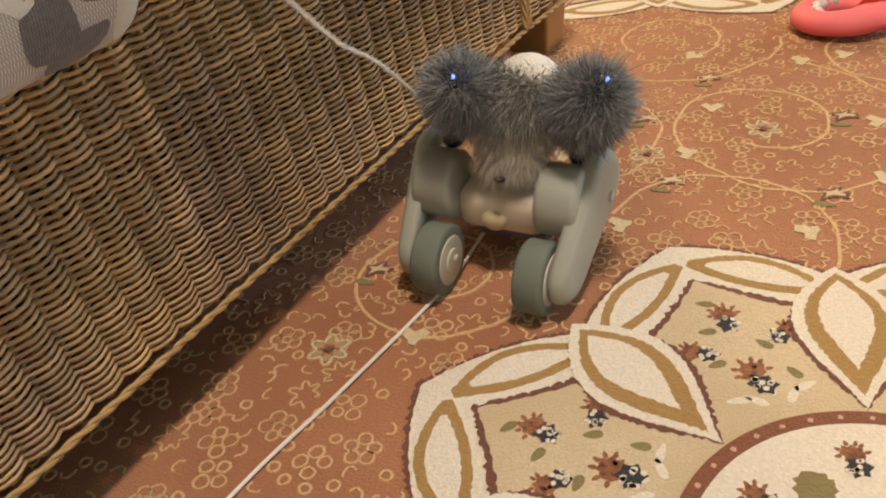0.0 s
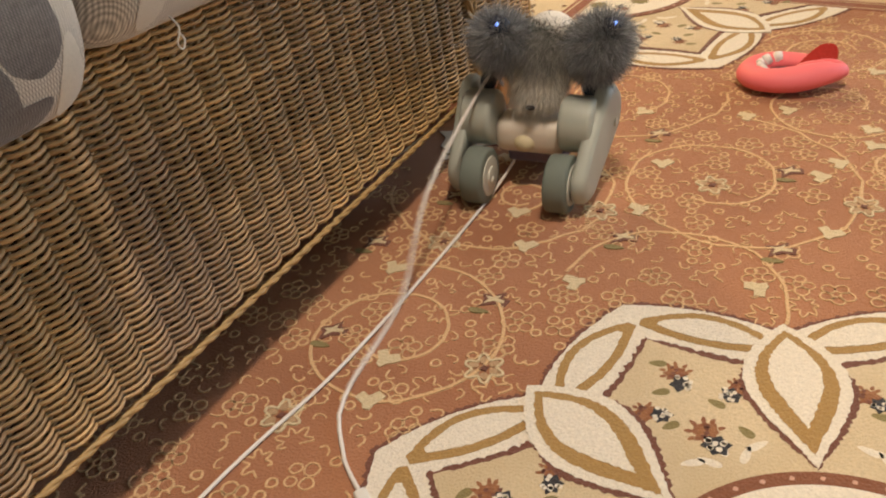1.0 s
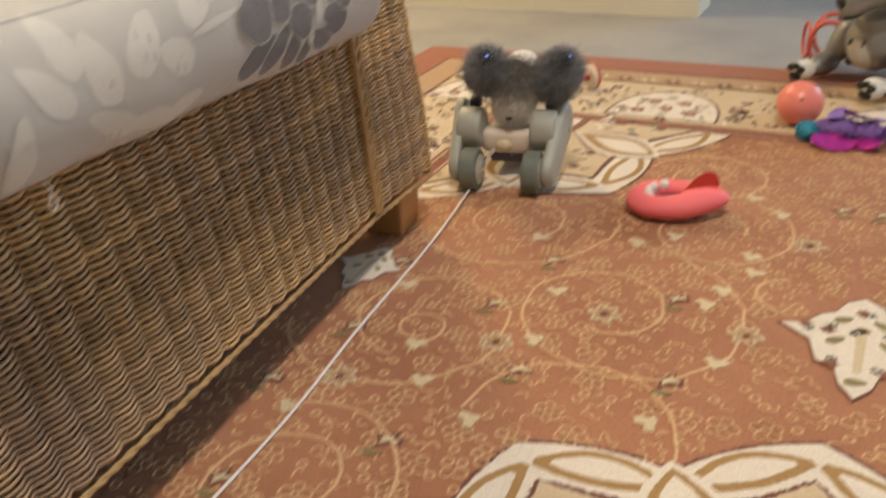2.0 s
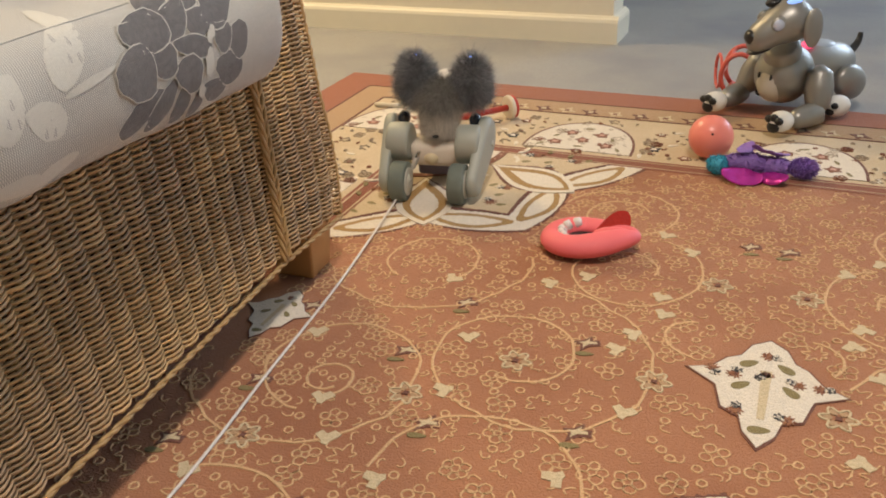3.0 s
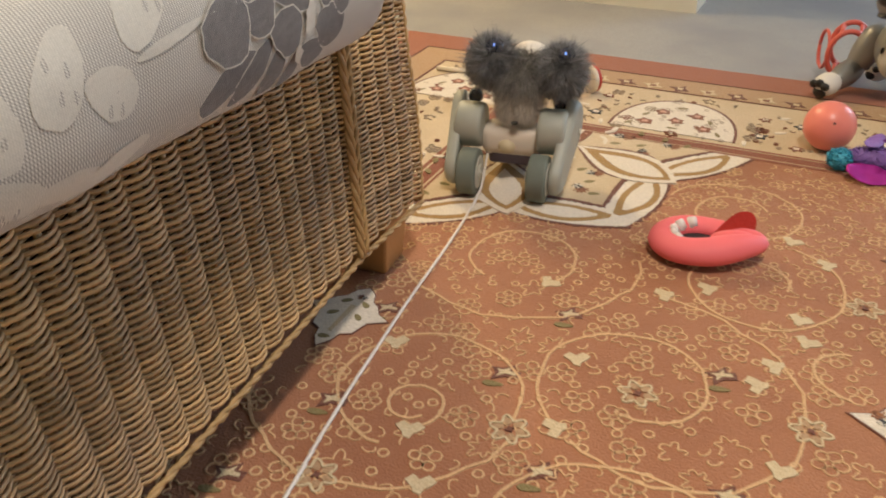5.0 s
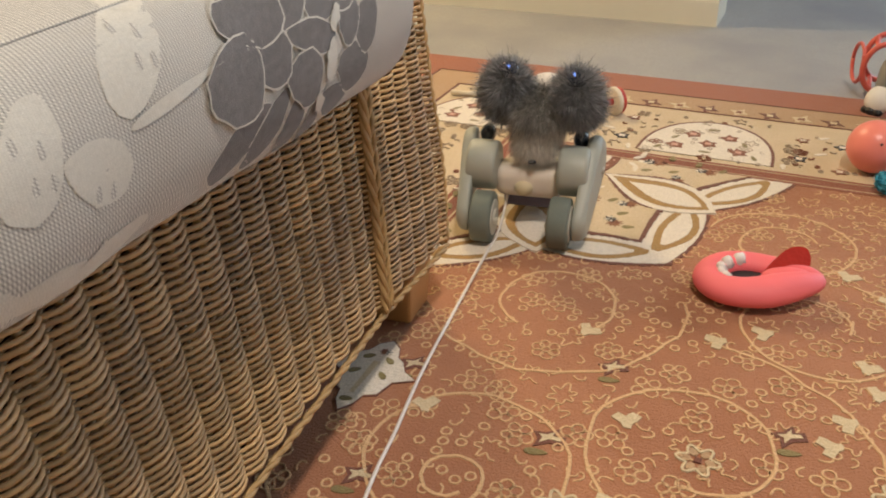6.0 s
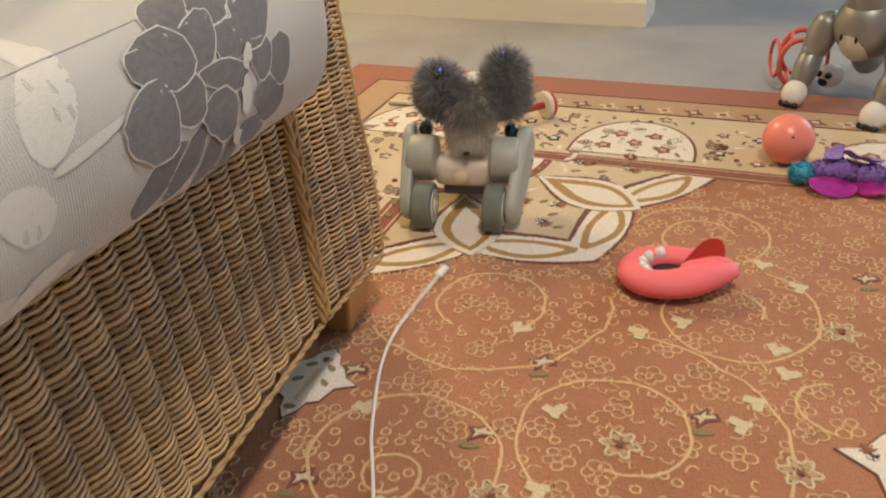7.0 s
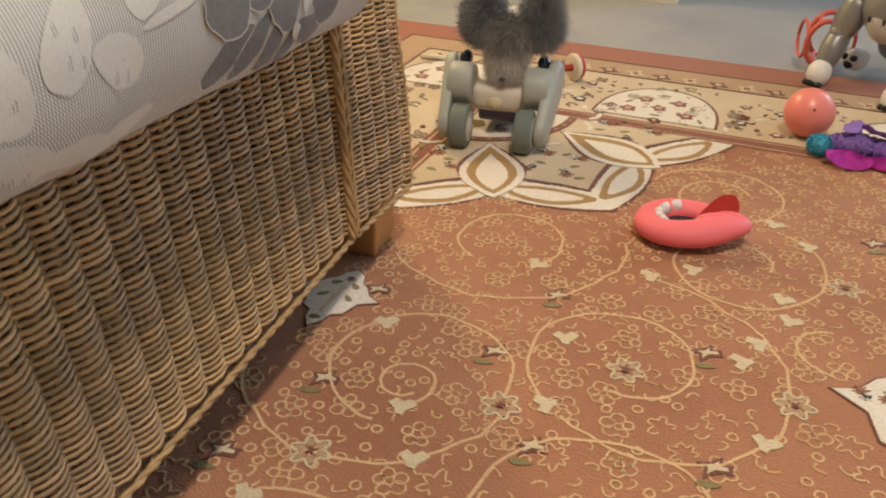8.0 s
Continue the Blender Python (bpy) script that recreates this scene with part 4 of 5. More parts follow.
M_FURDARK = node_mat("dark_grey_fur", (0.30, 0.31, 0.325), 0.95, vary=0.25, scale=60, piece=0.55)
M_FURBROWN = node_mat("brown_grey_fur", (0.34, 0.325, 0.295), 0.95, vary=0.25, scale=60, piece=0.55)
M_FURPALE = node_mat("pale_fur", (0.60, 0.56, 0.49), 0.95, vary=0.2, scale=60, piece=0.3)
M_BLUE = glow_mat("blue_glow", (0.16, 0.32, 1.0), 2.0)
M_INK = node_mat("black_plastic", (0.012, 0.012, 0.013), 0.35)


def coat(name, lumps, n, length, fall, material, parent, seed, label="", width=0.0004):
    """Fur: a lumpy skin with many thin tapering hairs. lumps: middle and radii; fall: the way in which the hairs hang."""
    rnd = random.Random(seed)
    bm = bmesh.new()
    for c, r in lumps:
        ellipsoid(bm, c, [x * 0.9 for x in r], (0, 0, 0), 20, 12)
    total = sum(r[0] * r[1] + r[1] * r[2] + r[0] * r[2] for c, r in lumps)
    for c, r in lumps:
        for k in range(int(n * (r[0] * r[1] + r[1] * r[2] + r[0] * r[2]) / total)):
            d = Vector((rnd.gauss(0, 1), rnd.gauss(0, 1), rnd.gauss(0, 1))).normalized()
            p = Vector(c) + Vector([d[i] * r[i] * 0.88 for i in range(3)])
            nrm = Vector([d[i] / r[i] for i in range(3)]).normalized()
            way = (nrm + Vector(fall) + Vector((rnd.gauss(0, 0.45), rnd.gauss(0, 0.45), rnd.gauss(0, 0.45)))).normalized()
            l = length * rnd.uniform(0.55, 1.25)
            side = way.orthogonal().normalized()
            side = (Matrix.Rotation(rnd.uniform(0, 6.28), 3, way) @ side) * width * rnd.uniform(0.6, 1.2)
            if rnd.random() < 0.10:
                l *= 1.45
            mid = p + way * l * 0.55 + Vector(fall) * l * 0.05
            tip = p + way * l + Vector(fall) * l * 0.3
            v = [bm.verts.new(q) for q in (p - side, p + side, mid + side * 0.7, mid - side * 0.7, tip)]
            bm.faces.new(v[:4])
            bm.faces.new((v[3], v[2], v[4]))
    return part(name, bm, material, parent, label, smooth=True)


def side_profile(c0, r0, c1, r1, n=14):
    """The outline round two circles, in (y, z)."""
    d = math.atan2(c1[1] - c0[1], c1[0] - c0[0])
    o = math.acos((r0 - r1) / math.hypot(c1[0] - c0[0], c1[1] - c0[1]))
    out = [(c1[0] + r1 * math.cos(d + a), c1[1] + r1 * math.sin(d + a)) for a in [-o + 2 * o * k / n for k in range(n + 1)]]
    out += [(c0[0] + r0 * math.cos(d + a), c0[1] + r0 * math.sin(d + a)) for a in [o + (2 * math.pi - 2 * o) * k / n for k in range(n + 1)]]
    return out


koala = empty("koala_robot", pose(0.010, 0.673, 0, 0, 0, -28.4), "grey furry koala robot on two grey-green wheel pods", "robot toy")
WR = 0.034
wheels = []
for s in (-1, 1):
    # swing-arm pod: an outer shell round the wheel and the shoulder
    bm = bmesh.new()
    prof = side_profile((0.012, 0.036), 0.024, (0.086, 0.094), 0.032)
    rows = []
    for x, k in ((0.067, 0.97), (0.071, 1.0), (0.079, 0.98), (0.0835, 0.90), (0.0845, 0.78)):
        cy, cz = 0.052, 0.066
        rows.append([bm.verts.new((s * (x + 0.10 * max(0, y)), cy + (y - cy) * k, cz + (z - cz) * k)) for y, z in prof])
    for a, b in zip(rows, rows[1:]):
        for j in range(len(prof)):
            bm.faces.new((a[j], a[(j + 1) % len(prof)], b[(j + 1) % len(prof)], b[j]))
    bm.faces.new(rows[0]), bm.faces.new(rows[-1])
    bmesh.ops.recalc_face_normals(bm, faces=bm.faces)
    pod = part("wheel_pod", bm, M_SHELL, koala, "grey-green swing arm", smooth=True)
    part("bolt", drum(bmesh.new(), pose(s * 0.093, 0.088, 0.078, 0, 90, 0), 0.0055, 0.006, 16, 0.001), M_HUB, pod)
    part("shoulder_drum", drum(bmesh.new(), pose(s * 0.060, 0.060, 0.086, 0, 90, 0), 0.033, 0.040, 48, 0.006), M_SHELL, koala, "grey-green shoulder drum", smooth=True)
    part("joint_ball", ellipsoid(bmesh.new(), (s * 0.063, 0.098, 0.115), (0.011, 0.015, 0.013)), M_NAVY, koala, "glossy navy joint", smooth=True)
    wheel = new("wheel")
    wheel.parent = koala
    wheel.empty_display_size = 0.02
    wheels.append((wheel, s * 0.050))
    bm = bmesh.new()
    drum(bm, pose(0, 0, 0, 0, 90, 0), WR, 0.027, 48, 0.004)
    part("tyre", bm, M_TYRE, wheel, "dark rubber tyre", smooth=True)
    bm = bmesh.new()
    for sx in (-1, 1):
        drum(bm, pose(sx * 0.0125, 0, 0, 0, 90, 0), 0.024, 0.005, 40, 0.0015)
        drum(bm, pose(sx * 0.0150, 0, 0, 0, 90, 0), 0.012, 0.004, 24, 0.001)
        drum(bm, pose(sx * 0.0172, 0.004, 0, 0, 90, 0), 0.004, 0.003, 16)
    part("rim", bm, M_HUB, wheel, "pale grey rim", smooth=True)

bm = bmesh.new()
box(bm, -0.044, 0.045, 0.046, 0.044, 0.095, 0.088, 0.013)
part("body_block", bm, M_BONE, koala, "rounded ivory body block", smooth=True)
part("snout_knob", ellipsoid(bmesh.new(), (-0.004, 0.047, 0.062), (0.013, 0.010, 0.011)), node_mat("cream_yellow_plastic", (0.60, 0.51, 0.33), 0.5, vary=0.05), koala, "cream round knob", smooth=True)
part("under_tray", box(bmesh.new(), -0.036, 0.07, 0.022, 0.036, 0.135, 0.046, 0.006), M_PURPLE, koala, "purple-grey tray below the body")
part("tail_bar", box(bmesh.new(), -0.034, 0.125, 0.010, 0.034, 0.150, 0.024, 0.004), M_HUB, koala, "pale rear skid")
part("back_shell", ellipsoid(bmesh.new(), (0.014, 0.106, 0.166), (0.034, 0.032, 0.034)), M_WHITE, koala, "white plush back", smooth=True)
part("neck", drum(bmesh.new(), pose(0, 0.09, 0.11, 12, 0, 0), 0.026, 0.06, 24, 0.004), M_BONE, koala, smooth=True)

# head: everything about its own pivot
HEAD_AT = (0.007, 0.085, 0.105)
head = new("head")
head.parent = koala
head.empty_display_size = 0.02
tagged(head, "fur-covered koala head")
coat("face_fur", [((0, -0.018, 0.014), (0.031, 0.020, 0.028)), ((0, -0.010, 0.034), (0.035, 0.024, 0.028))], 6500, 0.014, (0, -0.3, -1.0), M_FURPALE, head, 3, "pale face fur")
coat("crown_fur", [((0, -0.004, 0.060), (0.038, 0.030, 0.027)), ((0, -0.017, 0.056), (0.026, 0.018, 0.015))], 11000, 0.018, (0, -0.5, -0.42), M_FURBROWN, head, 4, "brown-grey crown fur")
coat("head_back_fur", [((0, 0.022, 0.046), (0.036, 0.030, 0.034))], 5000, 0.018, (0, 0.5, -0.2), M_FUR, head, 5)
part("nostril", ellipsoid(bmesh.new(), (0.0, -0.044, -0.001), (0.0055, 0.004, 0.003)), M_INK, head, "small black nose", smooth=True)
ears = []
for s in (-1, 1):
    ear = new("ear")
    ear.parent = koala
    ear.empty_display_size = 0.02
    tagged(ear, "round grey furry ear")
    ears.append((ear, s))
    coat("ear_fur", [((s * 0.002, 0.0, 0.042), (0.026, 0.022, 0.042)), ((s * 0.006, 0.004, 0.022), (0.026, 0.021, 0.026))], 17000, 0.020, (s * 0.12, 0, 0.05), M_FURDARK, ear, 7 + s, "dark grey fur")
    part("ear_lens", ellipsoid(bmesh.new(), (s * -0.002, 0.003, 0.074), (0.015, 0.014, 0.012)), M_NAVY, ear, "glossy navy lens", smooth=True)
    # small emissive blue dot on top of the lens
    part("ear_dot", ellipsoid(bmesh.new(), (s * -0.004, 0.000, 0.0855), (0.0018, 0.0024, 0.0012)), M_BLUE, ear, "small glowing blue dot", smooth=True)


# ---- cables in short stiff pieces ----
M_CABLE = node_mat("white_cable_sheath", (0.76, 0.71, 0.66), 0.5, vary=0.06, scale=80, bump=0.05)
M_PLUG = node_mat("white_plug_plastic", (0.74, 0.71, 0.66), 0.35, vary=0.04)
M_STEEL = node_mat("plug_steel", (0.6, 0.6, 0.6), 0.25, metal=1.0, vary=0.05)
STEP, THICK = 0.018, 0.0019


def cable_thing(label, count):
    cable = empty("charging_cable", Matrix.Identity(4), label, "cable")
    bm = bmesh.new()
    tube(bm, [(0, 0, -STEP / 2 - 0.0013), (0, 0, -STEP / 2 + 0.001), (0, 0, STEP / 2 - 0.001), (0, 0, STEP / 2 + 0.0013)], THICK, 10)
    me = bpy.data.meshes.new("cable_piece")
    for f in bm.faces:
        f.smooth = True
    bm.to_mesh(me)
    bm.free()
    me.materials.append(M_CABLE)
    pieces = []
    for k in range(count):
        ob = new("cable_piece", me)
        ob.parent = cable
        pieces.append(ob)
    plug = part("plug", box(bmesh.new(), -0.0055, -0.0035, -0.026, 0.0055, 0.0035, 0.0, 0.0025), M_PLUG, cable, "white plastic plug", smooth=True)
    part("plug_tip", box(bmesh.new(), -0.0042, -0.0018, -0.036, 0.0042, 0.0018, -0.0255, 0.0008), M_STEEL, plug, "steel plug tip")
    return pieces, plug


def along(ctrl, count):
    """Poses of the pieces along a smooth line, from its first point on."""
    line = spline(ctrl, 400)
    out, need, i, d = [], STEP / 2, 0, 0.0
    while len(out) < count and i < len(line) - 1:
        seg = line[i + 1] - line[i]
        if d + seg.length >= need:
            way = seg.normalized()
            p = line[i] + way * (need - d)
            out.append(Matrix.Translation(p) @ way.to_track_quat("Z", "Y").to_matrix().to_4x4())
            need += STEP
        else:
            d += seg.length
            i += 1
    way = (line[-1] - line[-2]).normalized()
    while len(out) < count:
        out.append(Matrix.Translation(out[-1].translation + way * STEP) @ way.to_track_quat("Z", "Y").to_matrix().to_4x4())
    return out


def key_cable(pieces, plug, shapes):
    tracks = [[] for _ in pieces]
    tip = []
    for t, ctrl in shapes:
        ms = along(ctrl, len(pieces))
        for tr, m in zip(tracks, ms):
            tr.append((t, m))
        tip.append((t, ms[0] @ pose(0, 0, -STEP / 2)))
    for ob, tr in zip(pieces, tracks):
        walk(ob, tr)
    walk(plug, tip)


floor_cable, floor_plug = cable_thing("long white charging cable that lies across the rug", 84)
tail_cable, tail_plug = cable_thing("short white cable that swings from the koala robot", 36)

# ---- the toys ----
M_CORAL = node_mat("coral_rubber", (0.86, 0.165, 0.185), 0.6, vary=0.05, scale=30, bump=0.06, bump_scale=120)
M_FIN = node_mat("red_felt", (0.42, 0.022, 0.012), 0.85, vary=0.12, scale=120, bump=0.3)
M_TOOTH = node_mat("white_felt", (0.78, 0.72, 0.68), 0.85, vary=0.06, bump=0.2)
M_MOUTH = node_mat("black_felt", (0.03, 0.022, 0.024), 0.95, vary=0.2)

shark = empty("shark_chew_toy", pose(0.548, 1.146, 0, 0, 0, -25), "coral chew toy with white teeth and a red fin", "toy")
bm = bmesh.new()
NU, NV = 64, 24
rows = []
for i in range(NU):
    a = 2 * math.pi * i / NU
    back = max(0, math.cos(a)) ** 2
    tail = 0.5 + 0.5 * math.cos(a)
    rx, ry = 0.050 + 0.012 * back, 0.039 * (1 - 0.42 * tail)
    near = max(0, -math.sin(a))
    minor = (0.0200 - 0.007 * back) * (1 - 0.10 * near * (1 - tail)) + 0.0060 * near * (0.25 + 0.75 * tail) + 0.001 * max(0, -math.cos(a)) - 0.003 * max(0, math.sin(a))
    cx, cy = rx * math.cos(a), ry * math.sin(a)
    nx, ny = math.cos(a) * ry, math.sin(a) * rx
    q = math.hypot(nx, ny)
    rows.append([bm.verts.new((cx + nx / q * minor * math.cos(b), cy + ny / q * minor * math.cos(b), 0.0165 + 0.002 * near + 0.006 * max(0, math.sin(a)) + 0.008 * back + 0.006 * near * tail + minor * 0.74 * math.sin(b))) for b in [2 * math.pi * j / NV for j in range(NV)]])
for i in range(NU):
    a, b = rows[i], rows[(i + 1) % NU]
    for j in range(NV):
        bm.faces.new((a[j], b[j], b[(j + 1) % NV], a[(j + 1) % NV]))
part("body", bm, M_CORAL, shark, "coral ring body", smooth=True)
part("mouth", ellipsoid(bmesh.new(), (-0.008, 0.0, 0.015), (0.036, 0.026, 0.008)), M_MOUTH, shark, "black mouth", smooth=True)
part("tail_filling", ellipsoid(bmesh.new(), (0.036, -0.001, 0.024), (0.032, 0.017, 0.013)), M_CORAL, shark, smooth=True)
for k, a in enumerate((214, 194, 170, 142, 114)):
    m = pose(0.037 * math.cos(radians(a)) - 0.002, 0.025 * math.sin(radians(a)), 0.0275 + 0.005 * max(0, math.sin(radians(a))), 0, 50, a + 180) @ Matrix.Diagonal((0.0075, 0.0058, 0.0042, 1))
    bm = bmesh.new()
    bmesh.ops.create_cube(bm, size=2, matrix=m)
    bmesh.ops.bevel(bm, geom=bm.edges[:], offset=0.0015, segments=2, affect="EDGES")
    part("tooth", bm, M_TOOTH, shark, "white felt tooth", smooth=True)
bm = bmesh.new()
fin = [(0.0, 0.0), (0.014, 0.020), (0.034, 0.040), (0.052, 0.043), (0.060, 0.034), (0.060, 0.016), (0.050, 0.002), (0.025, -0.006)]
slab(bm, [(p[0], p[1]) for p in spline([(x, y, 0) for x, y in fin] + [(0.0, 0.0, 0)], 40)[:-1]], -0.003, 0.003)
bmesh.ops.recalc_face_normals(bm, faces=bm.faces)
bmesh.ops.bevel(bm, geom=[e for e in bm.edges if abs(e.verts[0].co.z - e.verts[1].co.z) < 1e-4], offset=0.002, segments=2, affect="EDGES")
bmesh.ops.transform(bm, matrix=pose(0.006, 0.005, 0.023, 50, 0, 4) @ Matrix.Diagonal((0.9, 0.82, 1, 1)), verts=bm.verts)
part("fin", bm, M_FIN, shark, "red felt fin", smooth=False)

ball_toy = empty("ball", pose(0.896, 1.405, 0), "pink-coral plastic ball on the rug's border", "ball")
part("shell", ellipsoid(bmesh.new(), (0, 0, 0.0395), (0.0395, 0.0395, 0.0395), (0, 0, 0), 48, 28), node_mat("pink_coral_plastic", (0.88, 0.265, 0.21), 0.32, vary=0.03, scale=20), ball_toy, smooth=True)
part("valve", ellipsoid(bmesh.new(), (-0.0174, -0.0315, 0.0573), (0.002, 0.002, 0.002)), M_INK, ball_toy, "tiny black valve", smooth=True)

# crinkle toy of foil leaves and plush
crinkle = empty("crinkle_toy", pose(0.920, 1.294, 0, 0, 0, -30), "purple, turquoise and magenta plush and foil crinkle toy", "toy")
M_VIOLET = node_mat("violet_plush", (0.25, 0.14, 0.46), 0.6, vary=0.3, scale=60, bump=0.6, bump_scale=200, piece=0.2)
M_TURQ = node_mat("turquoise_plush", (0.07, 0.40, 0.55), 0.6, vary=0.3, scale=60, bump=0.6, bump_scale=200, piece=0.2)
M_FOIL = node_mat("magenta_foil", (0.62, 0.05, 0.42), 0.2, metal=0.6, vary=0.25, scale=40, bump=0.5, bump_scale=60)
coat("plush_body", [((-0.015, 0.010, 0.022), (0.045, 0.022, 0.020)), ((0.03, 0.008, 0.020), (0.03, 0.020, 0.017))], 1600, 0.004, (0, 0, -0.2), M_VIOLET, crinkle, 21, "violet plush", 0.0014)
coat("plush_tail", [((0.075, 0.006, 0.020), (0.024, 0.017, 0.016))], 1200, 0.006, (0.3, 0, 0), M_VIOLET, crinkle, 22, "fluffy violet tail", 0.0014)
coat("plush_head", [((-0.062, 0.006, 0.018), (0.020, 0.019, 0.016))], 1000, 0.004, (-0.2, 0, 0), M_TURQ, crinkle, 23, "turquoise plush", 0.0014)
for k, (x, y, z, l, w, rx, ry, rz, mt) in enumerate(((-0.025, -0.028, 0.012, 0.036, 0.019, 28, 8, 8, M_FOIL), (0.028, -0.024, 0.010, 0.026, 0.015, 30, -10, -30, M_FOIL), (0.02, 0.010, 0.043, 0.036, 0.017, -20, 18, 20, M_VIOLET), (-0.020, 0.018, 0.044, 0.022, 0.013, 10, -10, 60, M_VIOLET))):
    bm = bmesh.new()
    ellipsoid(bm, (0, 0, 0), (l, w, 0.0022), (0, 0, 0), 28, 10)
    for v in bm.verts:
        v.co.z += 0.004 * noise.noise(v.co * 60 + Vector((k * 9, 0, 0))) + 0.006 * (v.co.x / l) ** 2
    bmesh.ops.transform(bm, matrix=pose(x, y, z, rx, ry, rz), verts=bm.verts)
    part("foil_leaf", bm, mt, crinkle, "crinkled shiny leaf", smooth=True)

# toy bone with a red bar and disc ends
bone = empty("toy_bone", pose(0.632, 1.742, 0.026, 0, 0, 192), "red toy bone with cream discs at its ends", "toy")
M_RED = node_mat("red_plastic", (0.48, 0.05, 0.035), 0.4, vary=0.06)
M_DISC = node_mat("cream_plastic", (0.74, 0.66, 0.52), 0.4, vary=0.05)
part("bar", drum(bmesh.new(), pose(0.075, 0, 0, 0, 90, 0), 0.0065, 0.15, 24), M_RED, bone, smooth=True)
for x in (0.0, 0.15):
    disc = part("disc", drum(bmesh.new(), pose(x, 0, 0, 0, 90, 0), 0.024, 0.009, 40, 0.003), M_RED, bone, "red end disc", smooth=True)
    part("disc_face", drum(bmesh.new(), pose(x + 0.0075 if x == 0 else x - 0.0075, 0, 0, 0, 90, 0), 0.0255, 0.010, 40, 0.004), M_DISC, disc, "cream disc face", smooth=True)
stick = part("white_stick", tube(bmesh.new(), [(0.372, 1.932, 0.006), (0.43, 1.895, 0.006)], 0.005, 10), M_DISC, None, smooth=True)
tagged(stick, "short cream stick that lies on the rug's border", "stick")

# open red cage toy behind the dog
cage = empty("cage_toy", pose(1.150, 1.722, 0.0, 0, 0, -20), "open red plastic cage toy on the carpet edge", "toy")
bm = bmesh.new()
def hoop(m, rx, rz, w=0.0052):
    pts = [m @ Vector((rx * math.cos(a), 0, 0.0500 + rz * math.sin(a))) for a in [2 * math.pi * k / 28 for k in range(29)]]
    tube(bm, pts, w, 8)
hoop(pose(-0.012, -0.035, 0), 0.035, 0.0445)
hoop(pose(0.012, 0.035, 0), 0.035, 0.0445)
hoop(pose(-0.045, 0, 0, 0, 0, 90), 0.030, 0.036, 0.0035)
hoop(pose(0.045, 0, 0, 0, 0, 90), 0.030, 0.036, 0.0035)
for a in range(0, 360, 60):
    x, z = 0.035 * math.cos(radians(a)), 0.0500 + 0.0445 * math.sin(radians(a))
    tube(bm, [(x - 0.012, -0.035, z), (x + 0.012, 0.035, z)], 0.0045, 8)
part("frame", bm, node_mat("red_orange_plastic", (0.66, 0.12, 0.085), 0.4, vary=0.05), cage, smooth=True)

# ---- the robot dog ----
M_DOG = node_mat("pewter_lacquer", (0.29, 0.286, 0.27), 0.40, metal=0.6, vary=0.06, scale=30, coat=0.12)
M_DOGPALE = node_mat("pale_grey_plastic_patch", (0.52, 0.49, 0.43), 0.45, vary=0.05)
M_PAW = node_mat("white_rubber", (0.76, 0.74, 0.70), 0.5, vary=0.05)
M_EYE = node_mat("eye_display", (0.50, 0.56, 0.72), 0.08, vary=0.1, coat=0.8)
M_ROSE = glow_mat("pink_back_light", (1.0, 0.10, 0.22), 0.9)
M_SKYLED = glow_mat("pale_blue_led", (0.25, 0.45, 1.0), 0.8)
dog = empty("robot_dog", pose(1.05, 1.53, 0, 0, 0, 18), "pewter robot dog with white paws and black pads", "robot toy")


def dog_part(name, label=""):
    ob = new(name)
    ob.parent = dog
    ob.empty_display_size = 0.02
    return tagged(ob, label)


torso = dog_part("torso", "pewter torso")
bm = bmesh.new()
ellipsoid(bm, (0, 0, 0), (0.058, 0.056, 0.060), (0, 0, 0), 32, 20)
part("chest", bm, M_DOG, torso, smooth=True)
part("abdomen", ellipsoid(bmesh.new(), (0.115, 0, 0.0), (0.095, 0.050, 0.048), (0, 0, 0), 32, 20), M_DOG, torso, smooth=True)
part("chest_patch", ellipsoid(bmesh.new(), (-0.022, 0, -0.012), (0.040, 0.034, 0.043), (0, 0, 0), 24, 16), M_DOGPALE, torso, "pale oval chest patch", smooth=True)
for s in (-1, 1):
    part("chest_slot", ellipsoid(bmesh.new(), (-0.0585, s * 0.014, 0.002), (0.003, 0.0022, 0.006)), M_INK, torso, "black slot", smooth=True)
part("back_light", ellipsoid(bmesh.new(), (0.06, 0, 0.047), (0.018, 0.012, 0.008)), M_ROSE, torso, "glowing pink back light", smooth=True)
part("back_panel", ellipsoid(bmesh.new(), (0.11, 0, 0.036), (0.035, 0.026, 0.016)), node_mat("pale_blue_panel", (0.35, 0.42, 0.52), 0.3), torso, "pale blue back panel", smooth=True)
part("tail", tube(bmesh.new(), spline([(0.20, 0, 0.01), (0.222, 0, 0.02), (0.235, 0, 0.034), (0.238, 0, 0.05)], 12), 0.010, 10, 0.5), M_INK, torso, "black tail", smooth=True)

dhead = dog_part("head", "pewter dog head")
bm = bmesh.new()
rings = []
for x, zc, hw, hh in ((-0.056, -0.012, 0.013, 0.013), (-0.053, -0.012, 0.020, 0.020), (-0.046, -0.010, 0.0255, 0.0260), (-0.034, -0.006, 0.0290, 0.0300), (-0.022, -0.001, 0.0320, 0.0335), (-0.008, 0.005, 0.0355, 0.0365), (0.008, 0.009, 0.0405, 0.0410), (0.024, 0.010, 0.0425, 0.0420), (0.038, 0.009, 0.0400, 0.0390), (0.050, 0.006, 0.0320, 0.0310), (0.057, 0.004, 0.0190, 0.0190)):
    rings.append([bm.verts.new((x, hw * math.cos(a), zc + hh * math.sin(a) * (0.86 if math.sin(a) < 0 else 1.0))) for a in [2 * math.pi * k / 32 for k in range(32)]])
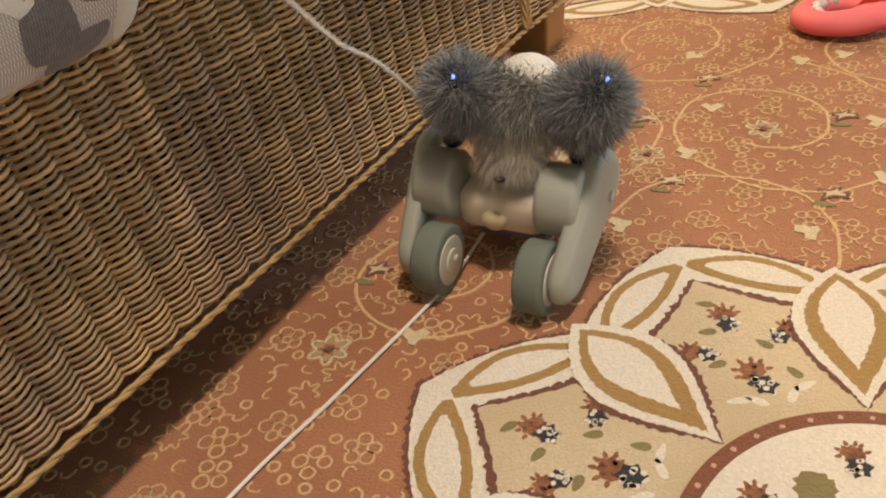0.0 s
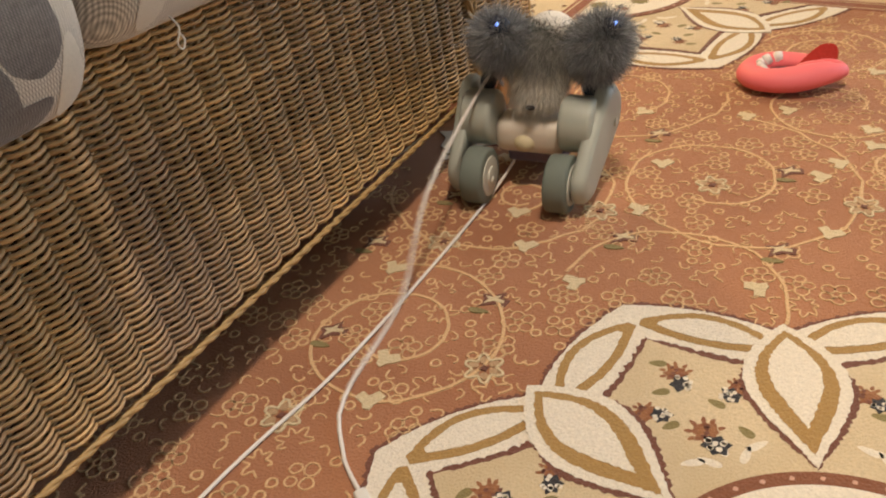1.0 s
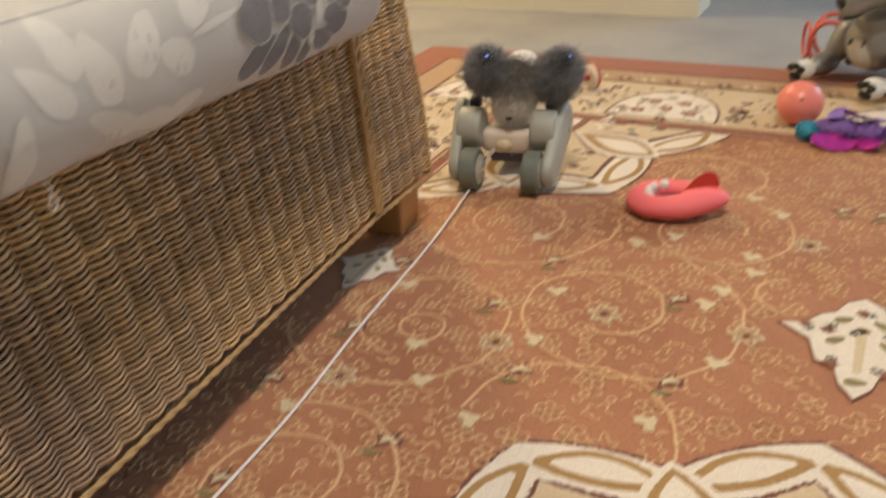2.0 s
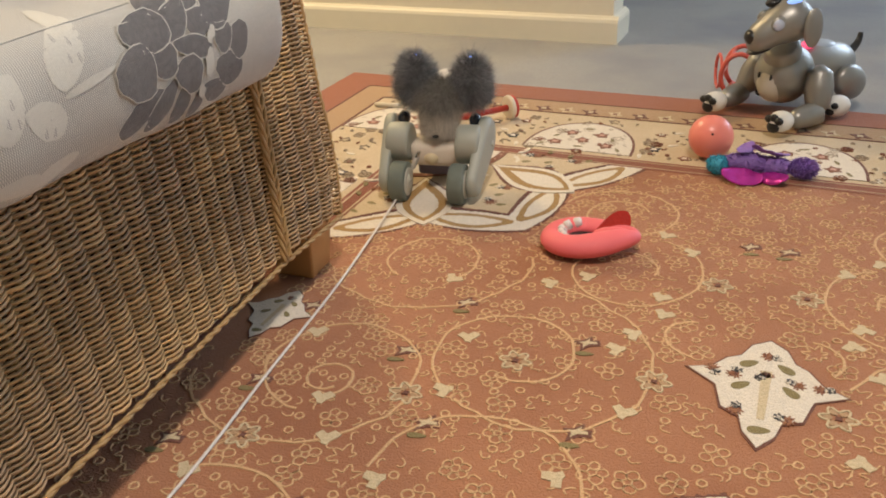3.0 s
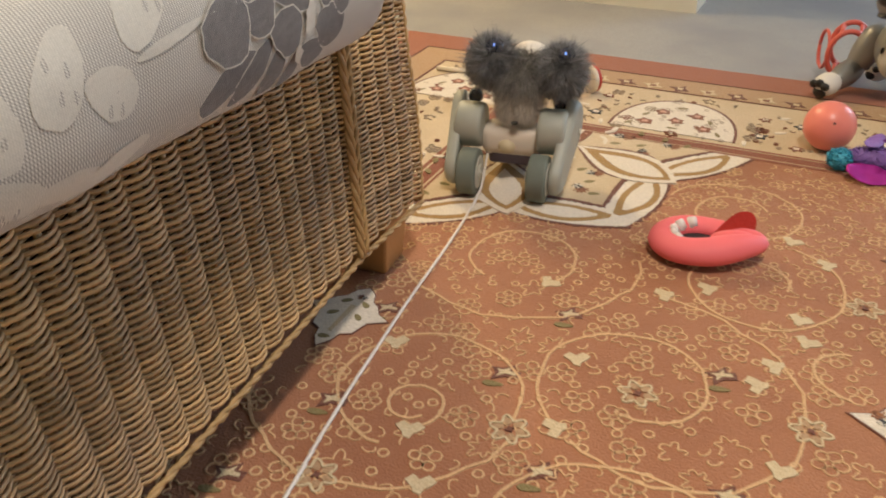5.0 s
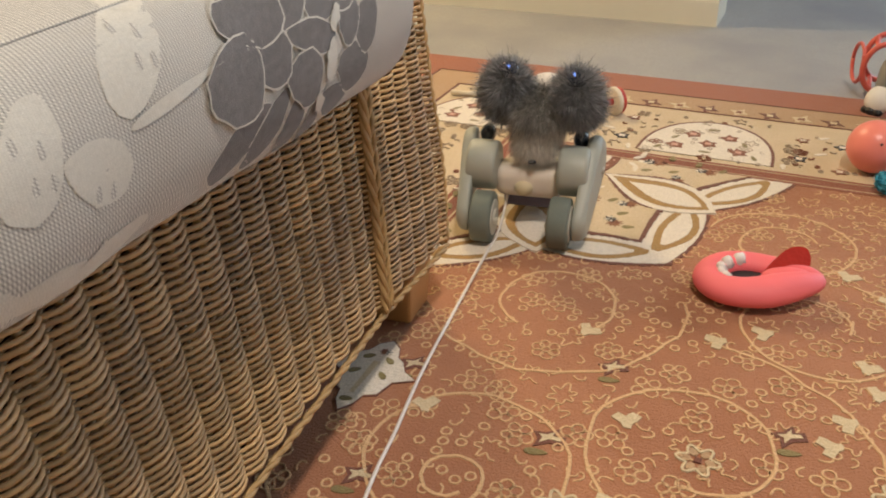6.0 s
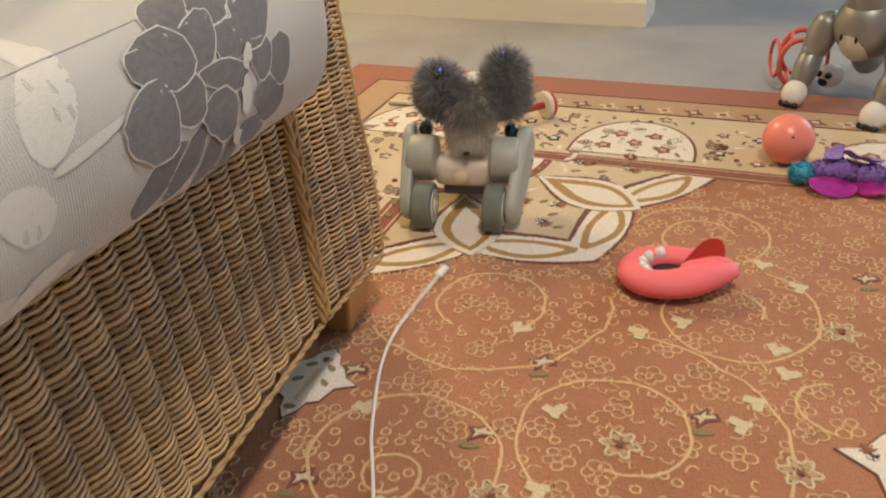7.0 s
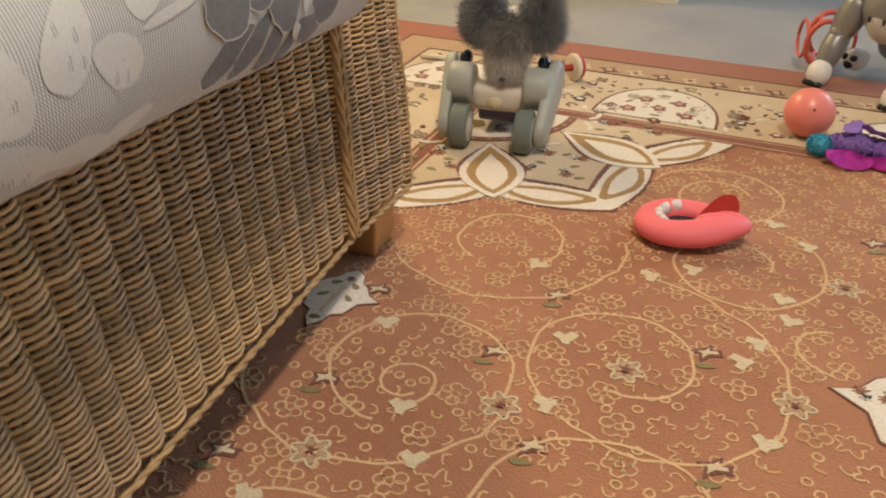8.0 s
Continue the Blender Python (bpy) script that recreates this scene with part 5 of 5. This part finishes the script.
for a, b in zip(rings, rings[1:]):
    for k in range(32):
        bm.faces.new((a[k], a[(k + 1) % 32], b[(k + 1) % 32], b[k]))
bm.faces.new(rings[0]), bm.faces.new(rings[-1])
bmesh.ops.recalc_face_normals(bm, faces=bm.faces)
part("skull", bm, M_DOG, dhead, "pewter wedge-shaped head shell", smooth=True)
part("nose", ellipsoid(bmesh.new(), (-0.051, 0, -0.003), (0.011, 0.0165, 0.0135)), M_INK, dhead, "black nose", smooth=True)
part("jaw", ellipsoid(bmesh.new(), (-0.036, 0, -0.028), (0.024, 0.0190, 0.006), (0, -8, 0)), M_INK, dhead, "dark jaw", smooth=True)
for s in (-1, 1):
    part("eye_rim", ellipsoid(bmesh.new(), (-0.012, s * 0.0280, 0.018), (0.0145, 0.0075, 0.0140)), M_DOG, dhead, "pewter eye rim", smooth=True)
    part("eye", ellipsoid(bmesh.new(), (-0.0145, s * 0.0318, 0.0175), (0.0105, 0.0062, 0.0105)), M_EYE, dhead, "pale blue eye", smooth=True)
    bm = bmesh.new()
    ellipsoid(bm, (0.040, s * 0.046, 0.004), (0.017, 0.0065, 0.034), (s * 8, 12, 0), 24, 14)
    part("ear", bm, M_DOG, dhead, "hanging pewter ear", smooth=True)
part("brow_ridge", ellipsoid(bmesh.new(), (-0.002, 0.012, 0.046), (0.016, 0.012, 0.008)), M_INK, dhead, "black crest", smooth=True)
part("head_light", ellipsoid(bmesh.new(), (0.022, -0.012, 0.046), (0.014, 0.010, 0.006)), M_SKYLED, dhead, "pale blue head light", smooth=True)
for o in dhead.children:
    o.data.transform(Matrix.Diagonal((1.06, 1.06, 1.06, 1)))
dneck = dog_part("neck", "pewter neck")
part("collar", drum(bmesh.new(), pose(0, 0, 0), 0.039, 0.075, 32, 0.008, 0.034), M_DOG, dneck, smooth=True)


def limb_mesh(length, r0, r1):
    bm = bmesh.new()
    n = 10
    tube(bm, [(0, 0, -r0 * 0.6)] + [(0, 0, length * k / n) for k in range(n + 1)] + [(0, 0, length + r1 * 0.5)], r0, 18, r1 / r0)
    for v in bm.verts:
        f = max(0.0, min(1.0, (v.co.z + r0 * 0.6) / (length + r0 * 0.6 + r1 * 0.5)))
        k = math.sqrt(max(0.0, 1 - (2 * f - 1) ** 6)) + 0.25 * (1 - abs(2 * f - 1))
        v.co.x, v.co.y = v.co.x * max(k, 0.25), v.co.y * max(k, 0.25)
    return bm


limbs = {}
for s in (-1, 1):
    up = dog_part("upper_leg", "pewter upper leg")
    part("shell", limb_mesh(0.070, 0.024, 0.020), M_DOG, up, smooth=True)
    low = dog_part("lower_leg", "pewter lower leg")
    part("shell", limb_mesh(0.062, 0.020, 0.017), M_DOG, low, smooth=True)
    part("elbow_cap", ellipsoid(bmesh.new(), (0, s * 0.012, 0.0), (0.016, 0.012, 0.016)), M_DOG, low, smooth=True)
    paw = dog_part("paw", "white paw with black pads")
    part("foot", ellipsoid(bmesh.new(), (0, 0, 0), (0.026, 0.023, 0.020), (0, 0, 0), 24, 14), M_PAW, paw, smooth=True)
    for py, pz, pr in ((-0.011, 0.009, 0.0090), (0.0, 0.013, 0.0090), (0.011, 0.009, 0.0090), (0.0, -0.005, 0.0135)):
        part("pad", ellipsoid(bmesh.new(), (-0.021, py, pz - 0.002), (0.007, pr, pr * 0.85)), M_INK, paw, "black pad", smooth=True)
    thigh = dog_part("thigh", "pewter thigh")
    part("shell", ellipsoid(bmesh.new(), (0, 0, 0), (0.048, 0.022, 0.036), (0, 25, 0), 24, 14), M_DOG, thigh, smooth=True)
    hind = dog_part("hind_paw", "white hind paw with black pads")
    part("foot", ellipsoid(bmesh.new(), (0, 0, 0), (0.028, 0.022, 0.022), (0, 0, 0), 24, 14), M_PAW, hind, smooth=True)
    for py, pz, pr in ((-0.009, 0.007, 0.007), (0.009, 0.007, 0.007), (0.0, -0.006, 0.010)):
        part("pad", ellipsoid(bmesh.new(), (-0.023, py, pz), (0.007, pr, pr * 0.9)), M_INK, hind, "black pad", smooth=True)
    limbs[s] = (up, low, paw, thigh, hind)


def bone_pose(a, b):
    a, b = Vector(a), Vector(b)
    return Matrix.Translation(a) @ (b - a).to_track_quat("Z", "Y").to_matrix().to_4x4()


DOG_KEYS = {
    "lie": dict(torso=(0.098, 0, 0.088, 0, 2, 0), head=(0.030, -0.024, 0.190, 0, -9, -27), neck=((0.082, -0.004, 0.122), (0.056, -0.014, 0.166)), shoulder=(0.115, 0.068, 0.100), elbow=(0.092, 0.090, 0.030), wrist=(0.028, 0.084, 0.026), paw=(-0.002, 0.080, 0.030, 0, 0, 0), thigh=(0.235, 0.058, 0.055, 0, 0, 0), hind=(0.165, 0.085, 0.026, 0, 0, 0)),
    "sit": dict(torso=(0.112, 0, 0.150, 0, -16, 0), head=(0.085, 0.0, 0.292, 0, 0, 10), neck=((0.098, 0, 0.205), (0.090, 0, 0.262)), shoulder=(0.105, 0.068, 0.150), elbow=(0.088, 0.082, 0.088), wrist=(0.058, 0.080, 0.034), paw=(0.044, 0.078, 0.021, 0, -70, 0), thigh=(0.235, 0.058, 0.058, 0, 0, 0), hind=(0.165, 0.085, 0.026, 0, 0, 0)),
}


def dog_pose(key):
    k = DOG_KEYS[key]
    out = {torso: pose(*k["torso"]), dhead: pose(*k["head"]), dneck: bone_pose(*k["neck"])}
    for s in (-1, 1):
        def m(p):
            return (p[0], s * p[1], *p[2:])
        up, low, paw, thigh, hind = limbs[s]
        out[up], out[low] = bone_pose(m(k["shoulder"]), m(k["elbow"])), bone_pose(m(k["elbow"]), m(k["wrist"]))
        out[paw], out[thigh], out[hind] = pose(*m(k["paw"])), pose(*m(k["thigh"])), pose(*m(k["hind"]))
    return out


# ---- all that moves ----
KOALA = [(0, 0.010, 0.673), (0.5, 0.058, 0.785), (1, 0.125, 0.923), (1.5, 0.204, 1.081), (2, 0.320, 1.293), (2.2, 0.354, 1.370), (2.7, 0.364, 1.388), (3.3, 0.360, 1.380), (3.5, 0.358, 1.377), (4, 0.352, 1.370), (4.5, 0.350, 1.366), (5.8, 0.321, 1.331), (6.0, 0.319, 1.329), (6.5, 0.328, 1.343), (7, 0.341, 1.380), (7.5, 0.356, 1.420), (8, 0.376, 1.461)]
# ear tilt to the front, degrees (left, right), the head's nod, and the right ear's lean to its side
EARS = [(0, 44, 18, -9, 46), (1.5, 44, 18, -9, 46), (2.2, 42, 20, -6, 46), (2.7, 30, 24, 0, 36), (3.2, 2, 2, 0, 6), (3.6, 0, 0, 0, 6), (4.1, 4, 6, 2, 8), (4.2, 44, 20, 0, 46), (4.3, 4, 4, 0, 6), (4.4, 2, 2, 0, 6), (4.5, 50, 46, 4, 30), (4.7, 48, 42, 3, 40),
        (5.3, 34, 36, 4, 20), (5.8, 28, 32, 2, 14), (6.4, 28, 32, 2, 14), (6.6, 12, 36, 2, 14), (6.7, 0, 40, 2, 16), (6.8, 24, 2, 2, 6), (6.9, 0, 44, 2, 18), (7.0, 32, 2, 2, 6), (7.1, 0, 52, 2, 40), (7.2, 32, 2, 2, 6), (7.3, 30, 2, 2, 6), (7.5, 6, 8, 2, 8), (7.6, 26, 4, 2, 6), (7.8, 0, 44, 2, 30), (8, 4, 4, 0, 6)]


def koala_at(t):
    """The koala's place between two rows."""
    for a, b in zip(KOALA, KOALA[1:]):
        if a[0] <= t <= b[0]:
            f = (t - a[0]) / (b[0] - a[0])
            return [a[i] + f * (b[i] - a[i]) for i in (1, 2)]
    return list(KOALA[-1][1:])


FLOOR_SHAPES = [
    (0, [(0.040, 0.765, 0.045), (0.010, 0.752, 0.012), (-0.031, 0.693, 0.003), (-0.124, 0.576, 0.003), (-0.202, 0.483, 0.003), (-0.33, 0.30, 0.003), (-0.45, -0.20, 0.003)]),
    (0.5, [(0.080, 0.870, 0.045), (0.050, 0.850, 0.012), (0.000, 0.765, 0.003), (-0.105, 0.632, 0.003), (-0.195, 0.530, 0.003), (-0.33, 0.32, 0.003), (-0.45, -0.15, 0.003)]),
    (1.0, [(0.150, 1.010, 0.045), (0.120, 0.985, 0.012), (0.050, 0.880, 0.003), (-0.080, 0.690, 0.003), (-0.190, 0.560, 0.003), (-0.33, 0.36, 0.003), (-0.45, -0.10, 0.003)]),
    (1.5, [(0.215, 1.165, 0.045), (0.185, 1.140, 0.012), (0.110, 1.015, 0.003), (0.017, 0.861, 0.003), (-0.083, 0.704, 0.003), (-0.180, 0.585, 0.003), (-0.33, 0.38, 0.003), (-0.45, -0.05, 0.003)]),
    (2.0, [(0.318, 1.350, 0.045), (0.285, 1.325, 0.012), (0.190, 1.165, 0.003), (0.060, 0.960, 0.003), (-0.030, 0.810, 0.003), (-0.165, 0.615, 0.003), (-0.34, 0.32, 0.003)]),
    (2.2, [(0.345, 1.415, 0.045), (0.315, 1.395, 0.012), (0.190, 1.180, 0.003), (0.066, 0.976, 0.003), (-0.018, 0.834, 0.003), (-0.160, 0.620, 0.003), (-0.34, 0.30, 0.003)]),
    (3.5, [(0.350, 1.440, 0.045), (0.320, 1.415, 0.012), (0.184, 1.172, 0.003), (0.066, 0.976, 0.003), (-0.018, 0.834, 0.003), (-0.160, 0.620, 0.003), (-0.34, 0.30, 0.003)]),
    (4.5, [(0.345, 1.430, 0.045), (0.310, 1.370, 0.006), (0.220, 1.215, 0.003), (0.087, 1.005, 0.003), (-0.022, 0.825, 0.003), (-0.150, 0.610, 0.003), (-0.33, 0.30, 0.003)]),
    (6.0, [(0.325, 1.400, 0.045), (0.300, 1.362, 0.008), (0.265, 1.308, 0.003), (0.152, 1.118, 0.003), (0.098, 1.016, 0.003), (0.060, 0.944, 0.003), (-0.02, 0.76, 0.003), (-0.10, 0.50, 0.003), (-0.20, 0.20, 0.003)]),
    (6.5, [(0.325, 1.405, 0.045), (0.300, 1.370, 0.010), (0.200, 1.195, 0.003), (0.116, 1.051, 0.003), (0.075, 0.948, 0.003), (0.03, 0.80, 0.003), (-0.03, 0.55, 0.003), (-0.10, 0.20, 0.003)]),
    (6.7, [(0.325, 1.400, 0.035), (0.290, 1.370, 0.008), (0.228, 1.276, 0.003), (0.141, 1.097, 0.003), (0.100, 0.946, 0.003), (0.06, 0.78, 0.003), (0.0, 0.50, 0.003), (-0.06, 0.15, 0.003)]),
    (6.9, [(0.278, 1.314, 0.004), (0.216, 1.236, 0.003), (0.158, 1.094, 0.003), (0.115, 0.938, 0.003), (0.07, 0.75, 0.003), (0.0, 0.45, 0.003), (-0.06, 0.10, 0.003)]),
    (7.0, [(0.276, 1.266, 0.004), (0.184, 1.150, 0.003), (0.136, 1.024, 0.003), (0.115, 0.926, 0.003), (0.07, 0.72, 0.003), (0.0, 0.40, 0.003), (-0.06, 0.05, 0.003)]),
    (7.1, [(0.239, 1.169, 0.004), (0.179, 1.097, 0.003), (0.128, 0.998, 0.003), (0.101, 0.910, 0.003), (0.05, 0.70, 0.003), (-0.02, 0.35, 0.003), (-0.08, 0.0, 0.003)]),
    (7.2, [(0.199, 1.011, 0.004), (0.155, 0.956, 0.003), (0.109, 0.901, 0.003), (0.05, 0.78, 0.003), (-0.02, 0.55, 0.003), (-0.08, 0.20, 0.003), (-0.12, -0.2, 0.003)]),
    (7.3, [(0.020, 0.640, 0.004), (0.000, 0.590, 0.003), (-0.03, 0.50, 0.003), (-0.08, 0.25, 0.003), (-0.12, 0.0, 0.003), (-0.14, -0.4, 0.003)]),
    (7.5, [(-0.10, 0.20, 0.004), (-0.11, 0.10, 0.003), (-0.13, -0.10, 0.003), (-0.15, -0.4, 0.003), (-0.16, -0.8, 0.003)]),
    (8, [(-0.12, 0.05, 0.004), (-0.13, -0.05, 0.003), (-0.14, -0.25, 0.003), (-0.16, -0.5, 0.003), (-0.17, -0.9, 0.003)]),
]
# the short cable, from its plug to the koala
TAIL_AIR = [
    (0, [(-0.145, 0.622, 0.382), (-0.131, 0.64, 0.354), (-0.106, 0.673, 0.308), (-0.079, 0.708, 0.255), (-0.051, 0.747, 0.213)]),
    (0.5, [(-0.163, 0.579, 0.403), (-0.156, 0.587, 0.370), (-0.139, 0.605, 0.309), (-0.091, 0.670, 0.242), (-0.028, 0.761, 0.191)]),
    (0.7, [(-0.134, 0.637, 0.361), (-0.11, 0.665, 0.29), (-0.072, 0.718, 0.245), (-0.012, 0.804, 0.194)]),
    (0.8, [(-0.153, 0.609, 0.377), (-0.128, 0.633, 0.255), (-0.104, 0.666, 0.228), (-0.038, 0.765, 0.202)]),
    (0.9, [(-0.07, 0.609, 0.004), (-0.121, 0.63, 0.133), (-0.102, 0.666, 0.193), (-0.035, 0.769, 0.197)]),
    (1.0, [(-0.068, 0.534, 0.004), (-0.081, 0.578, 0.004), (-0.079, 0.645, 0.004), (-0.021, 0.768, 0.009), (0.024, 0.847, 0.09)]),
    (1.1, [(-0.058, 0.584, 0.004), (-0.067, 0.633, 0.004), (-0.058, 0.691, 0.004), (0.006, 0.814, 0.055)]),
]
TAIL_FLOOR = [
    (1.2, [(0.019, 0.699, 0.004), (-0.002, 0.753, 0.006), (-0.008, 0.793, 0.042), (0.017, 0.84, 0.131)]),
    (1.3, [(0.085, 0.79, 0.004), (0.041, 0.819, 0.004), (0.01, 0.821, 0.054), (0.021, 0.849, 0.156)]),
    (1.4, [(0.093, 0.82, 0.004), (0.065, 0.858, 0.004), (0.042, 0.869, 0.046), (0.043, 0.882, 0.143)]),
    (1.5, [(0.14, 0.881, 0.004), (0.108, 0.908, 0.004), (0.085, 0.935, 0.042), (0.084, 0.942, 0.112), (0.114, 0.994, 0.162)]),
    (1.6, [(0.165, 0.974, 0.004), (0.133, 1.006, 0.03), (0.114, 0.986, 0.098), (0.124, 1.006, 0.138)]),
    (1.7, [(0.179, 1.078, 0.043), (0.178, 1.087, 0.123), (0.183, 1.1, 0.178)]),
    (1.8, [(0.204, 1.122, 0.091), (0.214, 1.144, 0.135), (0.227, 1.169, 0.18)]),
]


def motions():
    walk(koala, [(t, pose(x, y, 0, 0, 0, -28.4)) for t, x, y in KOALA])
    # wheels roll with the way that they go
    n = 160
    turned, rows, last = 0.0, [], koala_at(0)
    for k in range(n + 1):
        t = 8.0 * k / n
        p = koala_at(t)
        turned += (p[0] - last[0]) * 0.475 + (p[1] - last[1]) * 0.88
        last = p
        rows.append((t, -math.degrees(turned / WR)))
    for wheel, x in wheels:
        walk(wheel, [(t, pose(x, 0.010, WR, a, 0, 0)) for t, a in rows])
    for i, (ear, s) in enumerate(ears):
        walk(ear, [(r[0], pose(0.009 + s * 0.039, 0.095 + 0.004 * r[1 + i] / 60, 0.147, r[1 + i], r[4] if s > 0 else -(3 + 5 * r[1] / 60), s * -8)) for r in EARS])
    walk(head, [(r[0], pose(*HEAD_AT, r[3], 0, 0)) for r in EARS])
    key_cable(floor_cable, floor_plug, FLOOR_SHAPES)
    # the rest of the short cable lies coiled in the tray
    coil = [(0.022 * math.cos(w), 0.105 + 0.022 * math.sin(w), 0.028 + 0.0005 * w) for w in [0.5 * j for j in range(66)]]
    shapes = []
    for t, line in TAIL_AIR + TAIL_FLOOR:
        x, y = koala_at(t)
        end = [(x + 0.88 * -0.060 + 0.475 * yy, y + 0.475 * 0.060 + 0.88 * yy, z) for yy, z in ((0.095, 0.125), (0.13, 0.10))]
        end += [(x + 0.88 * a + 0.475 * b, y - 0.475 * a + 0.88 * b, z) for a, b, z in coil]
        shapes.append((t, [*line, *end]))
    for t in (1.9, 2.2, 3.3, 5.0, 8.0):
        x, y = koala_at(t)
        rest = [(x + 0.88 * a + 0.475 * b, y - 0.475 * a + 0.88 * b, z) for a, b, z in coil]
        shapes.append((t, rest))
    key_cable(tail_cable, tail_plug, shapes)
    lie, sit = dog_pose("lie"), dog_pose("sit")
    for ob in lie:
        walk(ob, [(0, lie[ob]), (4.7, lie[ob]), (5.7, sit[ob]), (8, sit[ob])])


motions()
